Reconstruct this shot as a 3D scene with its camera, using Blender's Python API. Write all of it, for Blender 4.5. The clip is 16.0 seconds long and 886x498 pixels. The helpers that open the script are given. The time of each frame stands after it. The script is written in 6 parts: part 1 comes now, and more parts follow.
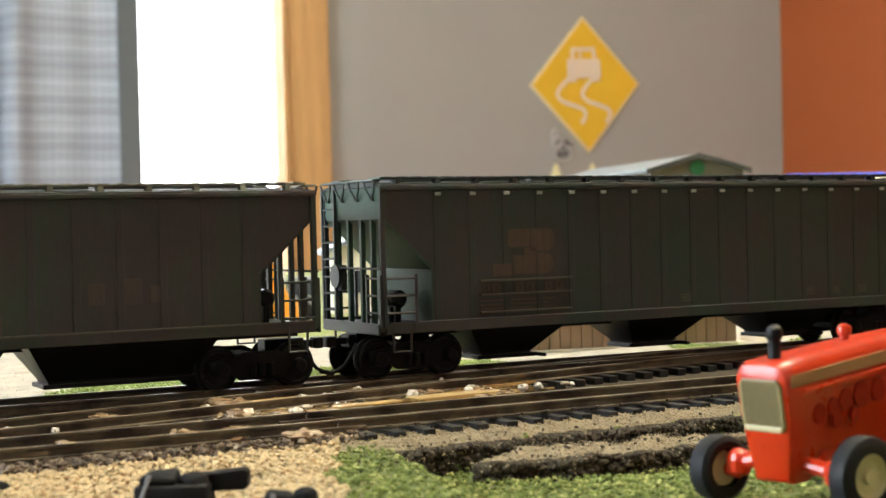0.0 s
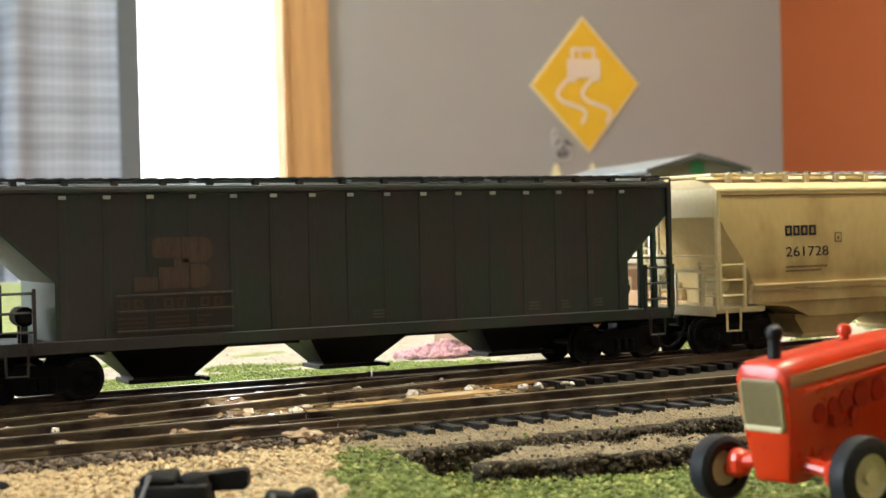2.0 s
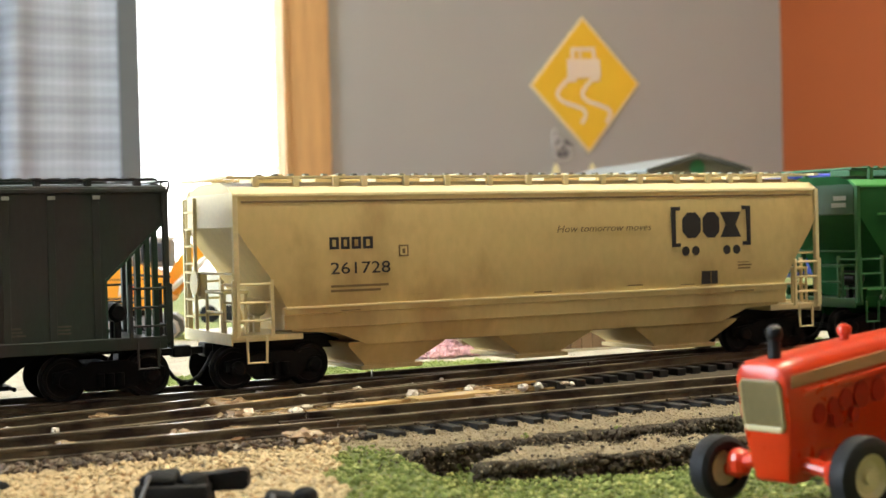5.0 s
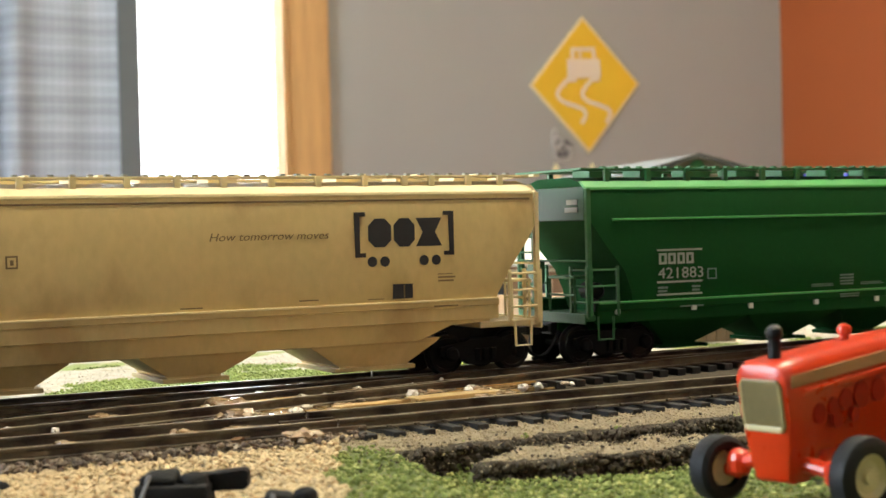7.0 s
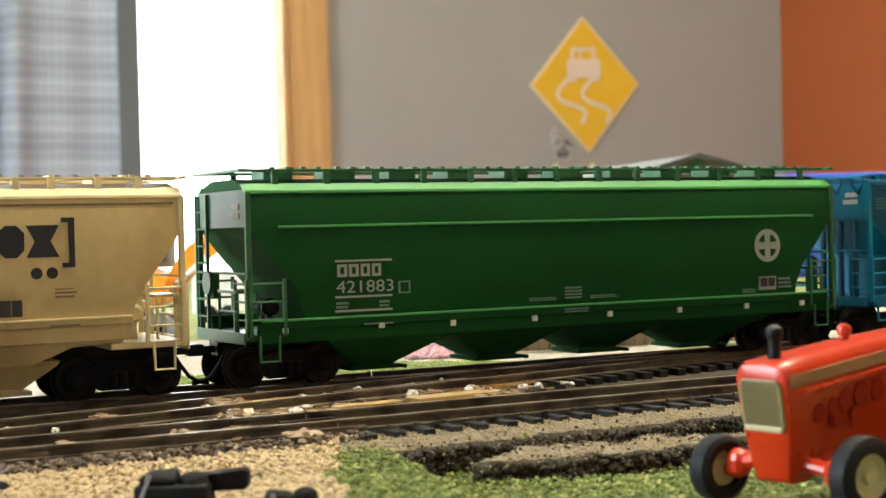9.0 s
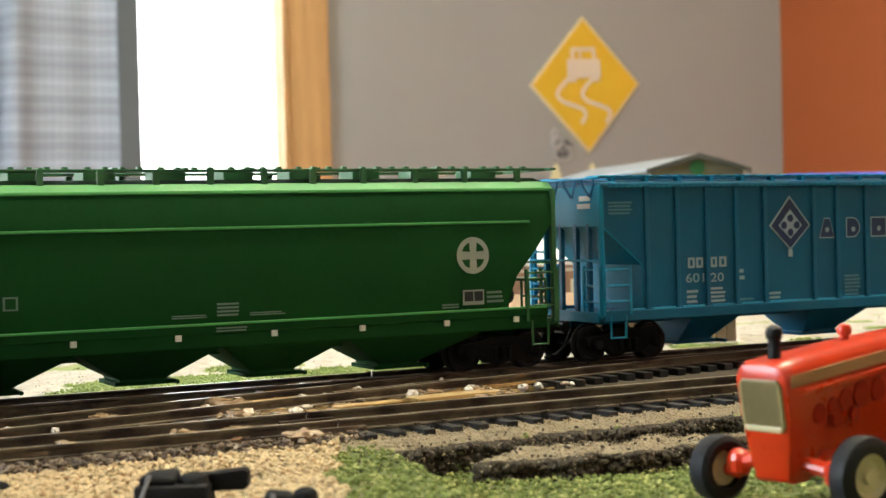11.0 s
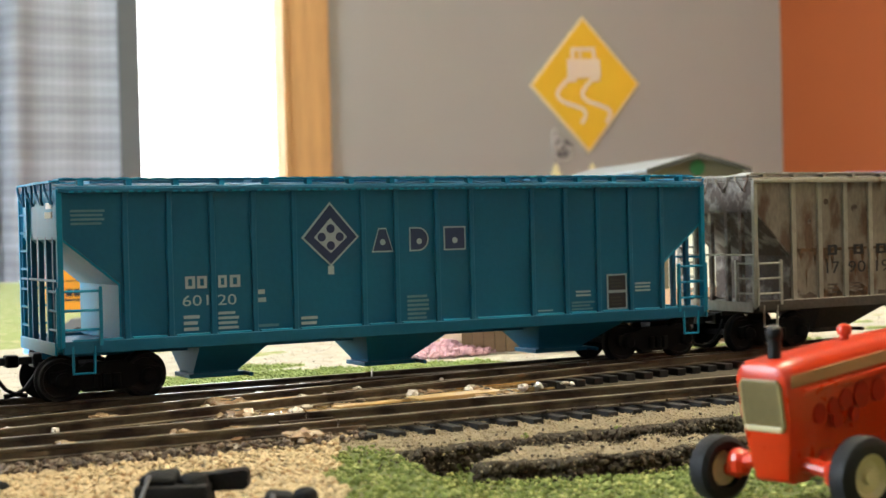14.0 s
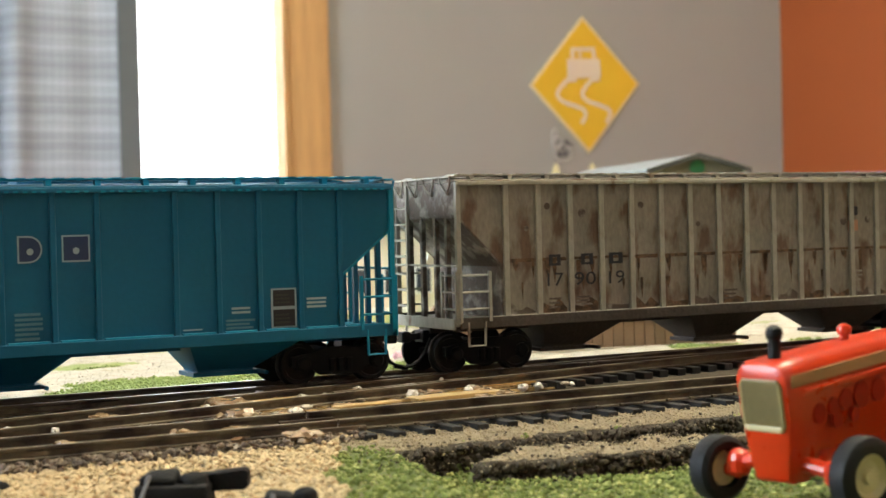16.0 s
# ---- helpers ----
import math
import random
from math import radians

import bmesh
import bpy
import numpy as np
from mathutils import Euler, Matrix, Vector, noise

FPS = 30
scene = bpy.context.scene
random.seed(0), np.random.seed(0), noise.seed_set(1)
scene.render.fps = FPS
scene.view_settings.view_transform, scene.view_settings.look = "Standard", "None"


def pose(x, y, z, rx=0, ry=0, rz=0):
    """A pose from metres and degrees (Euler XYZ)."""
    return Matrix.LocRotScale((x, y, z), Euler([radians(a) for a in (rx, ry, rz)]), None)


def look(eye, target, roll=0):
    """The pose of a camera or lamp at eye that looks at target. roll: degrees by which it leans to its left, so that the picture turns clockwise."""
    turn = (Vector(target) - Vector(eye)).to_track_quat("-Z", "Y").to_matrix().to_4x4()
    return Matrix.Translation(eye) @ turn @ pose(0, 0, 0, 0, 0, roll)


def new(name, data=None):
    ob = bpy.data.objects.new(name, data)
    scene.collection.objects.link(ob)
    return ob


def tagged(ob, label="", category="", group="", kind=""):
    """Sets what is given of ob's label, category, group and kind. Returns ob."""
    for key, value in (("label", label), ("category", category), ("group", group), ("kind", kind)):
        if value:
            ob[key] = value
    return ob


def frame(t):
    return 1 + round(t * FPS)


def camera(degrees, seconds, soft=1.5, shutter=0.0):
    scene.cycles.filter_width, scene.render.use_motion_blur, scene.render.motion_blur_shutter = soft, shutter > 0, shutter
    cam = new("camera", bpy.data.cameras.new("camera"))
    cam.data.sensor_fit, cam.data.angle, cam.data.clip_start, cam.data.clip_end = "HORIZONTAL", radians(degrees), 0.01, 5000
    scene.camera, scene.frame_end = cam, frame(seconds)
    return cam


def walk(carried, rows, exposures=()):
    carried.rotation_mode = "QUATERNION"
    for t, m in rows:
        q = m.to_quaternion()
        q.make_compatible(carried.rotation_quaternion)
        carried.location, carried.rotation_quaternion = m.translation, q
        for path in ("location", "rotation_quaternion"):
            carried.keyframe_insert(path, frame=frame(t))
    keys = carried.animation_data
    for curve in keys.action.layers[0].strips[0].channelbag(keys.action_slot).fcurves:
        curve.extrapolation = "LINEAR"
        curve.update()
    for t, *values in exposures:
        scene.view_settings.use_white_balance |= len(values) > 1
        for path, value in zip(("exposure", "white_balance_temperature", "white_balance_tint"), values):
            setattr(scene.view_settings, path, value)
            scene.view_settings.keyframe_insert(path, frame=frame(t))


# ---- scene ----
# A model railway in a room; rail top is z = 0, the tracks run along x.
EYE = Vector((0, 0, 0.0389))
cam = camera(32.96, 16.0, soft=1.5)
cam_pose = look(EYE, EYE + Vector((0.472898, 0.881021, -0.0130245)), -1.38)
walk(cam, [(0, cam_pose), (16, cam_pose)], exposures=[(0, 0.0), (16, 0.0)])
cam.data.dof.use_dof = True
cam.data.dof.focus_distance = 0.37
cam.data.dof.aperture_fstop = 41.0

# ---- light ----
world = bpy.data.worlds.new("world")
scene.world = world
world.use_nodes = True
wn = world.node_tree.nodes
sky = wn.new("ShaderNodeTexSky")
sky.sky_type, sky.sun_disc = "NISHITA", False
sky.sun_elevation, sky.sun_rotation = radians(40), radians(20)
wn["Background"].inputs[1].default_value = 0.12
world.node_tree.links.new(sky.outputs[0], wn["Background"].inputs[0])


def area_lamp(name, m, sx, sy, power, colour):
    d = bpy.data.lights.new(name, "AREA")
    d.shape, d.size, d.size_y, d.energy, d.color = "RECTANGLE", sx, sy, power, colour
    ob = new(name, d)
    ob.matrix_world = m
    return ob


LAMP_X, LAMP_Y, LAMP_Z = 0.66, 0.26, 1.42
for i in (-1, 1):
    bulb_light = bpy.data.lights.new("ceiling_bulb_light", "POINT")
    bulb_light.energy, bulb_light.color, bulb_light.shadow_soft_size = 43.0, (0.99, 0.925, 0.69), 0.03
    new("ceiling_bulb_light", bulb_light).location = (LAMP_X + 0.11 * i, LAMP_Y, LAMP_Z - 0.145)
area_lamp("window_light", look((0.66, 2.47, 0.40), (0.60, 0, 0.2)), 0.62, 1.2, 22.0, (0.80, 0.90, 1.0))
# Added cool fill from an unseen side opening, for the car ends and curtain.
area_lamp("side_window_light", look((-1.56, 0.95, 0.45), (0.3, 0.45, 0.0)), 1.1, 1.0, 55.0, (0.72, 0.86, 1.0))


# ---- materials ----
def mat(name, colour, rough=0.6, metal=0.0, vary=0.12, scale=120.0, fine=900.0, bump=0.15, bump_scale=None, coat=0.0, second=None, second_at=0.6, stretch=(1, 1, 1), spec=0.5, emit=0.0, island=0.0, piece=0.0):
    """A surface whose colour varies at two scales, with fine relief; second: a second colour in patches."""
    m = bpy.data.materials.new(name)
    m.use_nodes = True
    nt = m.node_tree
    N, L = nt.nodes, nt.links
    b = N["Principled BSDF"]
    b.inputs["Roughness"].default_value, b.inputs["Metallic"].default_value = rough, metal
    b.inputs["Coat Weight"].default_value = coat
    b.inputs["Specular IOR Level"].default_value = spec
    co = N.new("ShaderNodeTexCoord")
    mp = N.new("ShaderNodeMapping")
    mp.inputs["Scale"].default_value = stretch
    L.new(co.outputs["Object"], mp.inputs[0])
    big = N.new("ShaderNodeTexNoise")
    big.inputs["Scale"].default_value, big.inputs["Detail"].default_value = scale, 4
    small = N.new("ShaderNodeTexNoise")
    small.inputs["Scale"].default_value, small.inputs["Detail"].default_value = fine, 3
    L.new(mp.outputs[0], big.inputs[0])
    L.new(mp.outputs[0], small.inputs[0])
    add = N.new("ShaderNodeMath")
    add.operation = "ADD"
    L.new(big.outputs[0], add.inputs[0])
    L.new(small.outputs[0], add.inputs[1])
    last = add.outputs[0]
    for kind, amount in (("ShaderNodeNewGeometry", island), ("ShaderNodeObjectInfo", piece)):
        if amount:
            src = N.new(kind)
            ma = N.new("ShaderNodeMath")
            ma.operation, ma.inputs[1].default_value = "MULTIPLY_ADD", amount
            L.new(src.outputs["Random Per Island" if island and kind.endswith("Geometry") else "Random"], ma.inputs[0])
            L.new(last, ma.inputs[2])
            last = ma.outputs[0]
    top = 1.6 + island + piece
    mr = N.new("ShaderNodeMapRange")
    mr.inputs["From Min"].default_value, mr.inputs["From Max"].default_value = 0.4, top
    mr.inputs["To Min"].default_value, mr.inputs["To Max"].default_value = 1 - vary, 1 + vary
    L.new(last, mr.inputs["Value"])
    base = N.new("ShaderNodeVectorMath")
    base.operation = "SCALE"
    base.inputs[0].default_value = colour
    if second:
        mx = N.new("ShaderNodeMix")
        mx.data_type = "RGBA"
        mx.inputs["A"].default_value, mx.inputs["B"].default_value = (*colour, 1), (*second, 1)
        st = N.new("ShaderNodeMapRange")
        st.inputs["From Min"].default_value, st.inputs["From Max"].default_value = second_at - 0.06, second_at + 0.06
        sn = N.new("ShaderNodeTexNoise")
        sn.inputs["Scale"].default_value, sn.inputs["Detail"].default_value = scale * 1.3, 6
        L.new(mp.outputs[0], sn.inputs[0])
        if island:
            rnd = N.new("ShaderNodeNewGeometry")
            L.new(rnd.outputs["Random Per Island"], st.inputs["Value"])
        else:
            L.new(sn.outputs[0], st.inputs["Value"])
        L.new(st.outputs[0], mx.inputs["Factor"])
        L.new(mx.outputs["Result"], base.inputs[0])
    L.new(mr.outputs[0], base.inputs["Scale"])
    L.new(base.outputs[0], b.inputs["Base Color"])
    if bump:
        bp = N.new("ShaderNodeBump")
        bp.inputs["Strength"].default_value, bp.inputs["Distance"].default_value = bump, 0.0004
        if bump_scale:
            bn = N.new("ShaderNodeTexNoise")
            bn.inputs["Scale"].default_value = bump_scale
            L.new(mp.outputs[0], bn.inputs[0])
            L.new(bn.outputs[0], bp.inputs["Height"])
        else:
            L.new(small.outputs[0], bp.inputs["Height"])
        L.new(bp.outputs[0], b.inputs["Normal"])
    rr = N.new("ShaderNodeMapRange")
    rr.inputs["To Min"].default_value, rr.inputs["To Max"].default_value = max(0.03, rough - 0.1), min(1, rough + 0.1)
    L.new(big.outputs[0], rr.inputs["Value"])
    L.new(rr.outputs[0], b.inputs["Roughness"])
    if emit:
        b.inputs["Emission Color"].default_value = (*colour, 1)
        b.inputs["Emission Strength"].default_value = emit
    return m


M_WALL = mat("grey_wall_paint", (0.335, 0.322, 0.305), 0.7, vary=0.05, scale=3, fine=300, bump=0.1, bump_scale=350)
M_ORANGE = mat("orange_wall_paint", (0.355, 0.078, 0.014), 0.65, vary=0.07, scale=4, fine=300, bump=0.1, bump_scale=350)
M_CEIL = mat("ceiling_white", (0.78, 0.76, 0.72), 0.9, vary=0.03, scale=3, fine=200)
M_CARPET = mat("carpet_beige", (0.30, 0.26, 0.21), 0.95, vary=0.15, scale=8, fine=400, bump=0.5)
M_OAK = mat("oak_trim", (0.54, 0.31, 0.125), 0.45, vary=0.28, scale=14, fine=60, stretch=(6, 6, 0.35), bump=0.1)
M_SKYGLOW = mat("overcast_sky", (0.95, 0.97, 1.0), 1.0, emit=6.0, vary=0.0, bump=0)
M_SIGN_Y = mat("sign_yellow", (0.76, 0.47, 0.035), 0.45, vary=0.05, scale=20, fine=300, bump=0.0)
M_SIGN_W = mat("sign_cream", (0.78, 0.62, 0.36), 0.45, vary=0.04, bump=0.0, scale=20)
M_SIGN_P = mat("sign_car_white", (0.74, 0.62, 0.50), 0.45, vary=0.04, bump=0.0, scale=20)
M_DECAL = mat("decal_pale_grey", (0.50, 0.48, 0.46), 0.5, vary=0.1, scale=40, bump=0.0)
M_DECAL_D = mat("decal_dark_grey", (0.12, 0.12, 0.13), 0.5, vary=0.1, scale=40, bump=0.0)
M_DECAL_Y = mat("decal_pale_yellow", (0.78, 0.74, 0.45), 0.5, vary=0.08, scale=40, bump=0.0)
M_TABLE = mat("layout_board", (0.35, 0.26, 0.16), 0.8, vary=0.2, scale=15, fine=200)

M_RAIL = mat("rail_brown_steel", (0.125, 0.096, 0.060), 0.5, 0.15, vary=0.35, scale=70, fine=900, bump=0.25, second=(0.040, 0.024, 0.017), second_at=0.54)
M_RAILTOP = mat("rail_head_worn", (0.30, 0.25, 0.17), 0.3, 0.9, vary=0.25, scale=60, fine=800, bump=0.05, stretch=(0.3, 1, 1))
M_TIE = mat("tie_black_plastic", (0.0055, 0.005, 0.005), 0.55, vary=0.35, scale=200, fine=1500, bump=0.35, piece=0.4)
M_TIE_B = mat("tie_brown_varnished", (0.20, 0.125, 0.058), 0.16, vary=0.5, scale=150, fine=1500, bump=1.0, bump_scale=420, coat=0.6, second=(0.42, 0.29, 0.13), second_at=0.55, stretch=(0.6, 1.6, 1), piece=0.5)
M_GLUE = mat("dried_clear_glue", (0.42, 0.36, 0.28), 0.05, vary=0.3, scale=400, fine=2000, bump=0.5, coat=1.0)
# White for the painted glints on the turnout, and for the thin pin.
M_GLINT_PIN = mat("white_glue_crumb", (0.72, 0.68, 0.62), 0.15, vary=0.2, scale=400, fine=2000, bump=0.4, coat=0.8)
M_AMBER = mat("amber_varnished_wood", (0.36, 0.21, 0.075), 0.12, vary=0.45, scale=200, fine=1500, bump=0.8, bump_scale=500, coat=0.8, stretch=(0.3, 2, 1))
M_GROUND = mat("dirt_ground", (0.058, 0.044, 0.028), 0.95, vary=0.35, scale=150, fine=1500, bump=0.8)
M_GRASSG = mat("grass_mat", (0.11, 0.13, 0.035), 0.95, vary=0.4, scale=150, fine=1400, bump=0.9, second=(0.16, 0.14, 0.055), second_at=0.62)
M_GRASSB = mat("fine_grass_mat", (0.22, 0.27, 0.085), 0.95, vary=0.3, scale=120, fine=1400, bump=0.8, second=(0.42, 0.38, 0.22), second_at=0.60)
M_ROAD = mat("cream_gravel_road", (0.43, 0.395, 0.33), 0.95, vary=0.35, scale=140, fine=1500, bump=0.9, second=(0.34, 0.30, 0.22), second_at=0.60)
M_BED = mat("grey_tan_roadbed", (0.21, 0.165, 0.10), 0.95, vary=0.4, scale=300, fine=1800, bump=0.9)
M_STONE_T = mat("tan_ballast", (0.56, 0.43, 0.245), 0.85, vary=0.4, scale=300, fine=2500, bump=0.3, island=0.9, second=(0.30, 0.19, 0.09), second_at=0.86)
M_STONE_G = mat("grey_tan_gravel", (0.30, 0.24, 0.15), 0.9, vary=0.6, scale=300, fine=2500, bump=0.3, island=1.2)
M_STONE_D = mat("dark_speckled_gravel", (0.09, 0.075, 0.055), 0.8, vary=0.5, scale=300, fine=2500, bump=0.3, island=1.0, second=(0.55, 0.50, 0.38), second_at=0.85)
M_FOAM = mat("green_foam_turf", (0.165, 0.205, 0.048), 0.95, vary=0.42, scale=250, fine=2500, bump=0.5, island=1.3, second=(0.30, 0.31, 0.11), second_at=0.78)
M_FOAM_B = mat("fine_green_turf", (0.24, 0.30, 0.09), 0.95, vary=0.45, scale=250, fine=2500, bump=0.5, island=1.1)
M_STONE_W = mat("cream_pebbles", (0.46, 0.42, 0.35), 0.9, vary=0.5, scale=250, fine=2500, bump=0.3, island=1.0)
M_PINK = mat("pink_turf", (0.62, 0.37, 0.41), 0.95, vary=0.4, scale=250, fine=2500, bump=0.5, island=1.2)

M_BLACK = mat("weathered_black", (0.004, 0.004, 0.0045), 0.42, spec=0.25, vary=0.4, scale=200, fine=1500, bump=0.3)
M_WHEEL = mat("wheel_dark_steel", (0.0055, 0.005, 0.005), 0.55, 0.1, spec=0.25, vary=0.4, scale=200, fine=1500, bump=0.2, second=(0.012, 0.008, 0.006), second_at=0.60)
M_TRUCK = mat("truck_grimy_black", (0.0035, 0.0037, 0.0042), 0.7, vary=0.5, scale=250, fine=1800, bump=0.4, second=(0.007, 0.006, 0.005), second_at=0.64, spec=0.2)
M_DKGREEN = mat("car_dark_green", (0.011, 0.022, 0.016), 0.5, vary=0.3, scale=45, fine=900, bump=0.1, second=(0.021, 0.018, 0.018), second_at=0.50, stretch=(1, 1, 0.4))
# Lighter copy of the dark green: window light painted into the car ends.
M_DKGREEN_LIT = mat("car_end_green", (0.030, 0.066, 0.045), 0.5, spec=0.22, vary=0.25, scale=80, fine=900, bump=0.1)
M_DKBROWN = mat("car_dark_brown", (0.025, 0.018, 0.019), 0.5, vary=0.3, scale=60, fine=900, bump=0.1, second=(0.018, 0.026, 0.016), second_at=0.55, stretch=(1, 1, 0.4))
M_WALKW = mat("weathered_pale_walkway", (0.20, 0.20, 0.15), 0.6, vary=0.4, scale=200, fine=1200, bump=0.3, second=(0.05, 0.05, 0.04), second_at=0.60)
M_FADED = mat("faded_brown_marking", (0.058, 0.034, 0.022), 0.6, vary=0.5, scale=200, fine=1200, bump=0.1, stretch=(3, 1, 0.4))
M_FADED3 = mat("nearly_worn_off_marking", (0.044, 0.030, 0.024), 0.6, vary=0.5, scale=200, fine=1200, bump=0.1, stretch=(3, 1, 0.4))
M_FADED2 = mat("faded_grey_marking", (0.060, 0.052, 0.038), 0.6, vary=0.5, scale=300, fine=1200, bump=0.1)
M_TAN = mat("car_tan_paint", (0.62, 0.47, 0.21), 0.42, vary=0.13, scale=35, fine=500, bump=0.06, second=(0.47, 0.33, 0.14), second_at=0.58, stretch=(1, 1, 0.6))
M_TAN_L = mat("car_cream_details", (0.72, 0.60, 0.33), 0.45, vary=0.12, scale=90, fine=900, bump=0.06)
M_GREEN = mat("car_bright_green", (0.0060, 0.058, 0.0125), 0.72, vary=0.12, scale=40, fine=700, bump=0.05, spec=0.12)
M_GREEN_E = mat("car_green_end", (0.0060, 0.055, 0.018), 0.42, vary=0.15, scale=60, fine=700, bump=0.05, spec=0.42)
# Lit copy of the car green: overhead light painted on eave, lip and crease.
M_GREEN_LIT = mat("car_green_details", (0.055, 0.28, 0.07), 0.35, vary=0.12, scale=90, fine=700, bump=0.05)
M_GREEN_D = mat("car_green_ironwork", (0.020, 0.115, 0.034), 0.4, vary=0.15, scale=90, fine=700, bump=0.05)
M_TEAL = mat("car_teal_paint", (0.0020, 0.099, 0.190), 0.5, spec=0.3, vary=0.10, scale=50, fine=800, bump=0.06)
# Lit copy of the teal: window light and edge highlights put into the colour.
M_TEAL_LIT = mat("car_teal_details", (0.006, 0.20, 0.33), 0.42, spec=0.2, vary=0.12, scale=90, fine=800, bump=0.06)
M_RUSTY = mat("car_weathered_grey", (0.228, 0.200, 0.162), 0.7, vary=0.45, scale=130, fine=900, bump=0.3, second=(0.125, 0.074, 0.046), second_at=0.56, stretch=(1.0, 1.0, 0.45))
M_RUSTY_R = mat("car_weathered_ribs", (0.31, 0.29, 0.24), 0.65, vary=0.35, scale=150, fine=900, bump=0.3, second=(0.14, 0.08, 0.045), second_at=0.66, stretch=(1, 1, 0.5))
M_RUSTY_D = mat("car_grimy_brown", (0.085, 0.060, 0.045), 0.7, vary=0.5, scale=150, fine=900, bump=0.4, second=(0.26, 0.23, 0.20), second_at=0.54)
M_SILL_D = mat("grimy_dark_sill", (0.055, 0.042, 0.032), 0.75, vary=0.5, scale=150, fine=900, bump=0.4)
M_RUST = mat("rust_streak", (0.135, 0.075, 0.040), 0.85, vary=0.6, scale=300, fine=1600, bump=0.3, second=(0.055, 0.032, 0.018), second_at=0.52)
M_INK = mat("black_lettering", (0.012, 0.012, 0.018), 0.5, vary=0.1, bump=0)
M_NAVY = mat("navy_marking", (0.008, 0.024, 0.085), 0.45, vary=0.1, bump=0)
M_PALE = mat("pale_grey_lettering", (0.31, 0.33, 0.29), 0.5, vary=0.12, scale=200, bump=0)
M_PALE2 = mat("faint_pale_lettering", (0.13, 0.19, 0.16), 0.5, vary=0.2, scale=300, bump=0)
M_PALE_T = mat("blue_white_lettering", (0.30, 0.38, 0.42), 0.5, vary=0.12, scale=200, bump=0)
M_PALE_F = mat("faint_blue_lettering", (0.08, 0.20, 0.26), 0.5, vary=0.2, scale=300, bump=0)
M_WHITE = mat("white_lettering", (0.62, 0.62, 0.56), 0.5, vary=0.1, bump=0)
M_TANINK = mat("faint_dark_lettering", (0.18, 0.12, 0.05), 0.5, vary=0.2, scale=300, bump=0)

M_RED = mat("tractor_red_paint", (0.48, 0.028, 0.004), 0.30, spec=0.4, vary=0.08, scale=150, fine=900, bump=0.06, coat=0.15)
M_GRILLE = mat("grille_cream", (0.52, 0.44, 0.24), 0.4, vary=0.15, scale=250, fine=1200, bump=0.15)
M_GRILLE_D = mat("grille_shadow_olive", (0.13, 0.10, 0.040), 0.5, vary=0.2, scale=250, fine=1200, bump=0.15)
M_GRILLE_F = mat("grille_frame_olive", (0.24, 0.195, 0.085), 0.45, vary=0.15, scale=250, fine=1200, bump=0.15)
M_GRILLE_B = mat("grille_bar_tan", (0.21, 0.165, 0.07), 0.45, vary=0.15, scale=250, fine=1200, bump=0.15)
M_PLASTIC = mat("matt_black_plastic", (0.0045, 0.0045, 0.005), 0.7, spec=0.2, vary=0.4, scale=250, fine=1500, bump=0.4)
M_GRIME = mat("glued_brown_dirt", (0.115, 0.078, 0.050), 0.6, vary=0.5, scale=300, fine=2000, bump=0.6, island=1.0, second=(0.20, 0.155, 0.11), second_at=0.80)
M_RESIN = mat("brown_glue_lump", (0.30, 0.20, 0.115), 0.14, vary=0.4, scale=400, fine=2000, bump=0.7, bump_scale=700, coat=0.8, second=(0.40, 0.32, 0.22), second_at=0.6)
M_TYRE = mat("rubber_tyre", (0.010, 0.0105, 0.012), 0.6, spec=0.25, vary=0.25, scale=250, fine=1500, bump=0.3)
M_STRIPE = mat("tan_stripe", (0.30, 0.15, 0.065), 0.4, vary=0.1, scale=250, bump=0)
M_DKRED = mat("dark_red_marking", (0.30, 0.014, 0.004), 0.5, spec=0.2, vary=0.2, scale=350, bump=0)
M_YELLOW = mat("excavator_orange", (0.83, 0.33, 0.022), 0.35, vary=0.08, scale=100, fine=900, bump=0.05)
M_GREY = mat("machine_grey", (0.20, 0.20, 0.21), 0.5, vary=0.2, scale=150, bump=0.1)
M_GLASS = mat("dark_window", (0.05, 0.06, 0.075), 0.08, vary=0.1, bump=0, coat=0.5)
M_BROWNWALL = mat("brown_siding", (0.31, 0.205, 0.125), 0.75, vary=0.15, scale=120, fine=1200, bump=0.2, piece=0.25)
M_PINKWALL = mat("pinkish_brown_siding", (0.34, 0.21, 0.145), 0.75, vary=0.15, scale=120, fine=1200, bump=0.2)
M_ROOFW = mat("white_metal_roof", (0.78, 0.78, 0.74), 0.5, vary=0.1, scale=80, bump=0.1)
M_ROOFG = mat("grey_metal_roof", (0.22, 0.245, 0.26), 0.45, vary=0.12, scale=60, bump=0.1, stretch=(1, 0.2, 1))
M_SHEDW = mat("olive_brown_siding", (0.13, 0.11, 0.075), 0.7, vary=0.2, scale=60, bump=0.1)
M_TRIMD = mat("dark_roof_trim", (0.03, 0.03, 0.028), 0.6, vary=0.2, scale=60)
M_DOORG = mat("green_round_emblem", (0.016, 0.13, 0.045), 0.5, vary=0.1, scale=60)
M_BLUE = mat("blue_plastic", (0.05, 0.10, 0.62), 0.35, vary=0.1, scale=60)
M_LTBLUE = mat("light_blue_plastic", (0.13, 0.35, 0.78), 0.3, vary=0.15, scale=90)
M_CREAMW = mat("cream_house_wall", (0.72, 0.66, 0.52), 0.7, vary=0.1, scale=90, bump=0.1)
M_BULB = mat("bulb_glow", (1.0, 0.85, 0.65), 0.4, emit=12.0, vary=0.0, bump=0)


